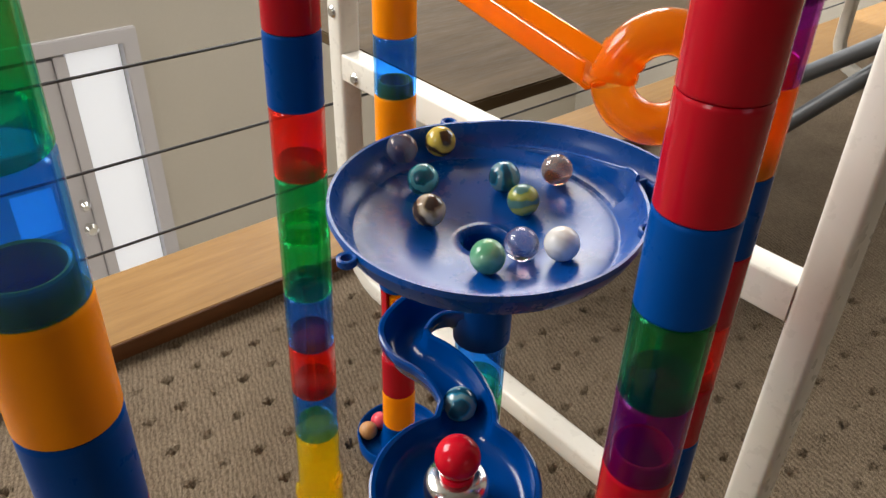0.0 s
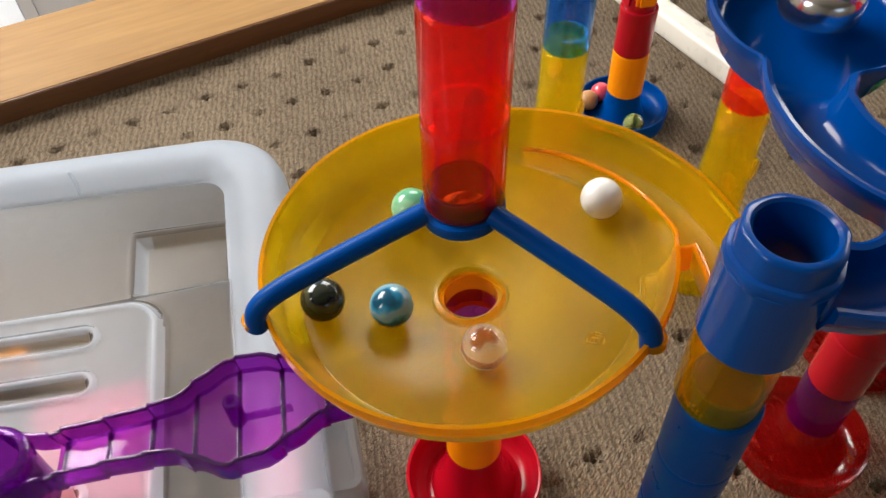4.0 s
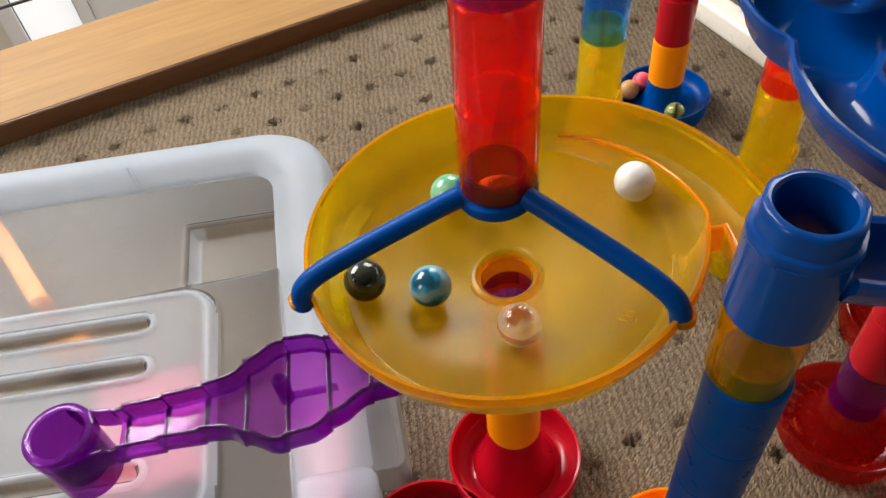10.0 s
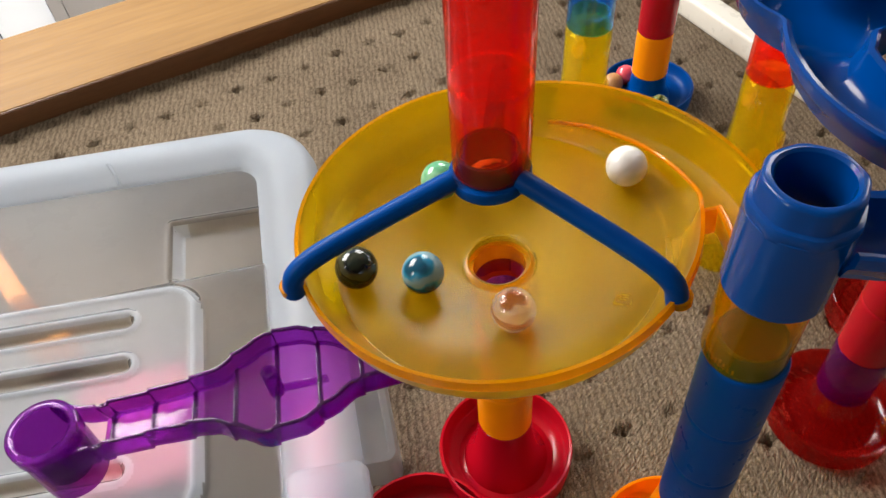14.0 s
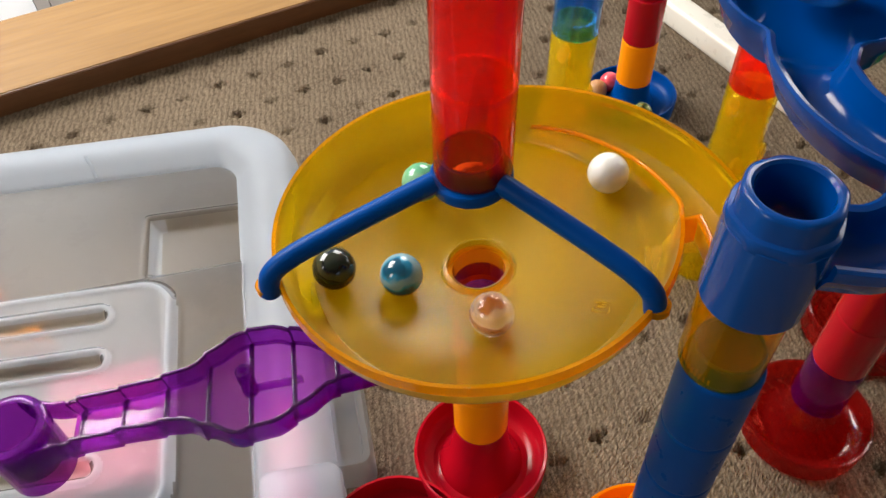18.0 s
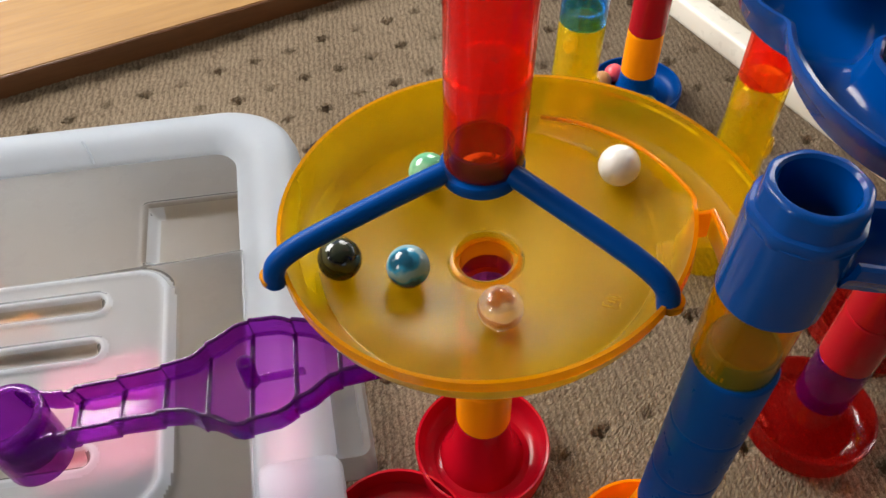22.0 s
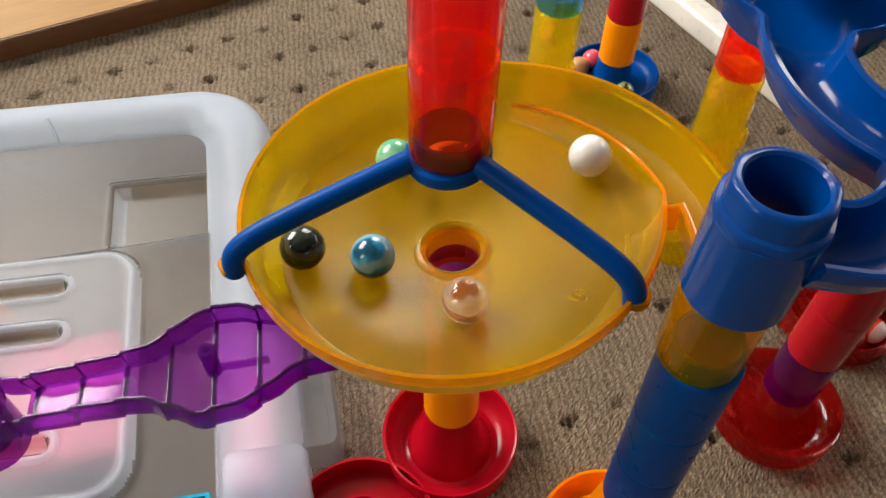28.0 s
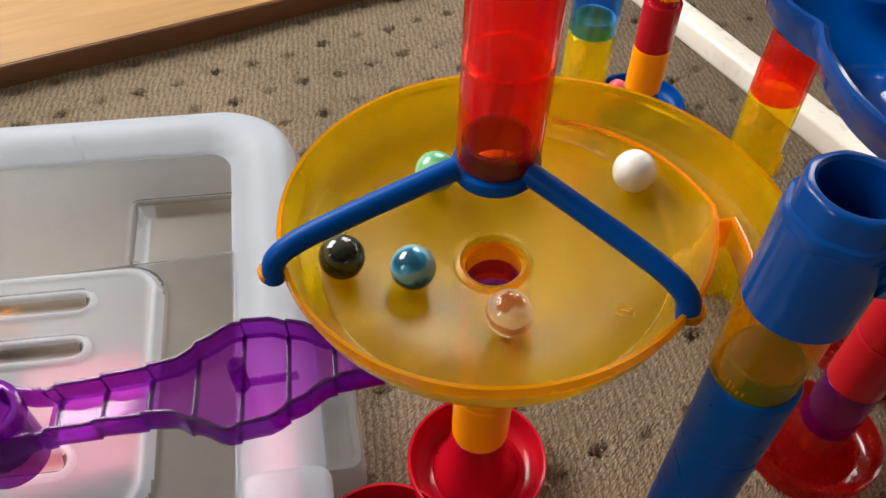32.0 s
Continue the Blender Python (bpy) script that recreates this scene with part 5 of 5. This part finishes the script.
def teal_block():
    at = Vector((-0.0905, -0.1045, 0.0375))
    t = thing("toy_block", at, "teal square toy block lying upside down", "toy block")
    w, h, th = 0.0318, 0.0175, 0.0016
    t.rotation_euler = (0, 0, radians(31))
    part("shell", join(box_bm((w, th, h), (0, w / 2 - th / 2, h / 2)), box_bm((w, th, h), (0, -w / 2 + th / 2, h / 2)), box_bm((th, w - 2 * th, h), (w / 2 - th / 2, 0, h / 2)), box_bm((th, w - 2 * th, h), (-w / 2 + th / 2, 0, h / 2)),
                       box_bm((w - 2 * th, w - 2 * th, th), (0, 0, th / 2))), TEAL, t, "hollow teal block", smooth=False)
    part("tube", lathe([(0.0066, 0.0016), (0.0066, h - 0.001), (0.0052, h - 0.001), (0.0052, 0.0016)], 28), TEAL, t, "round teal tube")
    for x, y in ((0.008, 1), (-0.008, 1), (0.008, -1), (-0.008, -1)):
        part("rib", box_bm((0.0014, 0.004, h * 0.8), (x, y * (w / 2 - 0.0034), h * 0.45)), TEAL, t, smooth=False)


teal_block()


# ---- marbles ----
MR = 0.0081
GLASS = {
    "clear": glass_marble("marble_clear", (0.93, 0.93, 0.95), (0.55, 0.36, 0.42), (0.90, 0.90, 0.95), 0.10),
    "amber": glass_marble("marble_amber", (0.95, 0.86, 0.80), (0.50, 0.16, 0.05), (0.90, 0.72, 0.60), 0.22),
    "teal": glass_marble("marble_teal", (0.10, 0.62, 0.64), (0.01, 0.16, 0.20), (0.25, 0.72, 0.70), 0.35),
    "blue": glass_marble("marble_blue", (0.03, 0.22, 0.36), (0.01, 0.07, 0.12), (0.20, 0.34, 0.38), 0.92),
    "skyblue": glass_marble("marble_sky_blue", (0.45, 0.66, 0.80), (0.10, 0.22, 0.40), (0.75, 0.85, 0.90), 0.4),
    "green": glass_marble("marble_green", (0.16, 0.42, 0.22), (0.12, 0.36, 0.19), (0.24, 0.48, 0.28), 0.98),
    "olive": glass_marble("marble_olive", (0.28, 0.34, 0.06), (0.08, 0.20, 0.18), (0.42, 0.45, 0.12), 0.9),
    "tiger": glass_marble("marble_tiger", (0.46, 0.34, 0.05), (0.05, 0.03, 0.015), (0.60, 0.45, 0.08), 0.96),
    "brown": glass_marble("marble_brown", (0.30, 0.22, 0.12), (0.06, 0.04, 0.03), (0.55, 0.46, 0.32), 0.95),
    "white": glass_marble("marble_white", (0.80, 0.77, 0.70), (0.74, 0.71, 0.64), (0.84, 0.82, 0.77), 1.0),
    "black": glass_marble("marble_black", (0.012, 0.012, 0.012), (0.02, 0.025, 0.015), (0.05, 0.055, 0.03), 1.0),
    "red": glass_marble("marble_red", (0.66, 0.015, 0.02), (0.60, 0.012, 0.018), (0.72, 0.02, 0.03), 1.0),
    "pink": glass_marble("marble_pink", (0.75, 0.09, 0.12), (0.68, 0.07, 0.10), (0.80, 0.12, 0.15), 1.0),
    "wood": timber("marble_wood", (0.42, 0.20, 0.07), (0.58, 0.31, 0.12), (60.0, 60.0, 160.0), 0.45, 4.0),
    "lemon": glass_marble("marble_lemon", (0.80, 0.90, 0.20), (0.10, 0.14, 0.03), (0.86, 0.93, 0.35), 0.25),
}
LOOKS = {"clear": "clear glass marble with faint pink swirl", "amber": "clear glass marble with an amber swirl", "teal": "see-through teal glass marble", "blue": "dark blue swirled glass marble",
         "skyblue": "pale blue glass marble", "green": "opaque jade green marble", "olive": "olive green swirled marble", "tiger": "yellow and black striped marble", "brown": "brown and cream swirled marble",
         "white": "opaque white marble", "black": "glossy black marble", "red": "opaque red marble", "pink": "opaque pinkish red ball", "wood": "small plain wooden ball", "lemon": "clear lemon glass marble"}
BALLS = {}


def marble(kind, x, y, z, where, group=""):
    if kind not in BALLS:
        bm = bmesh.new()
        bmesh.ops.create_uvsphere(bm, u_segments=40, v_segments=24, radius=MR)
        ob = mesh_ob("marble", bm, GLASS[kind])
        BALLS[kind] = ob.data
    else:
        ob = new("marble", BALLS[kind])
    ob.location = (x, y, z)
    ob.rotation_euler = (x * 90, y * 70, (x + y) * 110)
    tagged(ob, LOOKS[kind] + " " + where, "marble", group)


def in_funnel(kind, dx, dy, ax, foot, where, group):
    r = math.hypot(dx, dy)
    tilt = 0.235 if r < 0.060 else 0.6
    z = (0.0122 if foot < 0.2 else 0.0167) + 0.235 * (min(r, 0.060) - 0.0142) + max(0.0, r - 0.060) * 0.5 + MR * math.sqrt(1 + tilt * tilt)
    spot = Vector((dx, dy, z))
    spot = (SAG if foot < 0.2 else DIP) @ spot
    marble(kind, ax[0] + spot.x, ax[1] + spot.y, foot + spot.z, where, group)


for _k, _x, _y in (("green", -0.032, 0.024), ("blue", -0.022, -0.022), ("amber", 0.016, -0.030), ("white", 0.040, 0.044), ("black", -0.045, -0.030), ("tiger", -0.014, 0.036)):
    in_funnel(_k, _x, _y, (AXIS_A[0] - 0.001, AXIS_A[1] + 0.001), 0.1603, "in the yellow funnel", "marbles in the yellow funnel")
for _k, _x, _y in (("clear", -0.049, 0.042), ("tiger", -0.031, 0.055), ("teal", -0.035, 0.026), ("brown", -0.028, 0.004), ("blue", 0.005, 0.038), ("olive", 0.016, 0.022), ("amber", 0.031, 0.044), ("clear", 0.018, -0.014), ("green", 0.004, -0.028), ("white", 0.036, -0.016)):
    in_funnel(_k, _x, _y, (AXIS_E[0] - 0.0012, AXIS_E[1] - 0.0008), 0.3016, "in the blue funnel", "marbles in the blue funnel")
for _k, _x, _y, _z in (("wood", -0.0115, 0.3345, 0.0132), ("pink", -0.0040, 0.3475, 0.0132), ("lemon", 0.0285, 0.3165, 0.0132)):
    marble(_k, _x, _y, _z, "in the blue tray", "balls in the blue tray")
for _k, _x, _y in (("white", 0.0180, -0.0120), ("clear", 0.0060, -0.0215), ("pink", -0.0120, -0.0190), ("blue", 0.0220, 0.0080)):
    marble(_k, AXIS_G[0] + _x, AXIS_G[1] + _y, 0.0134, "in the clear red tray", "balls in the red tray")
marble("blue", 0.0893, 0.1290, 0.2665, "on the winding track")
marble("skyblue", 0.242, 0.180, MR - 0.0006, "on the carpet")
marble("pink", 0.168, 0.241, MR - 0.0006, "on the carpet")
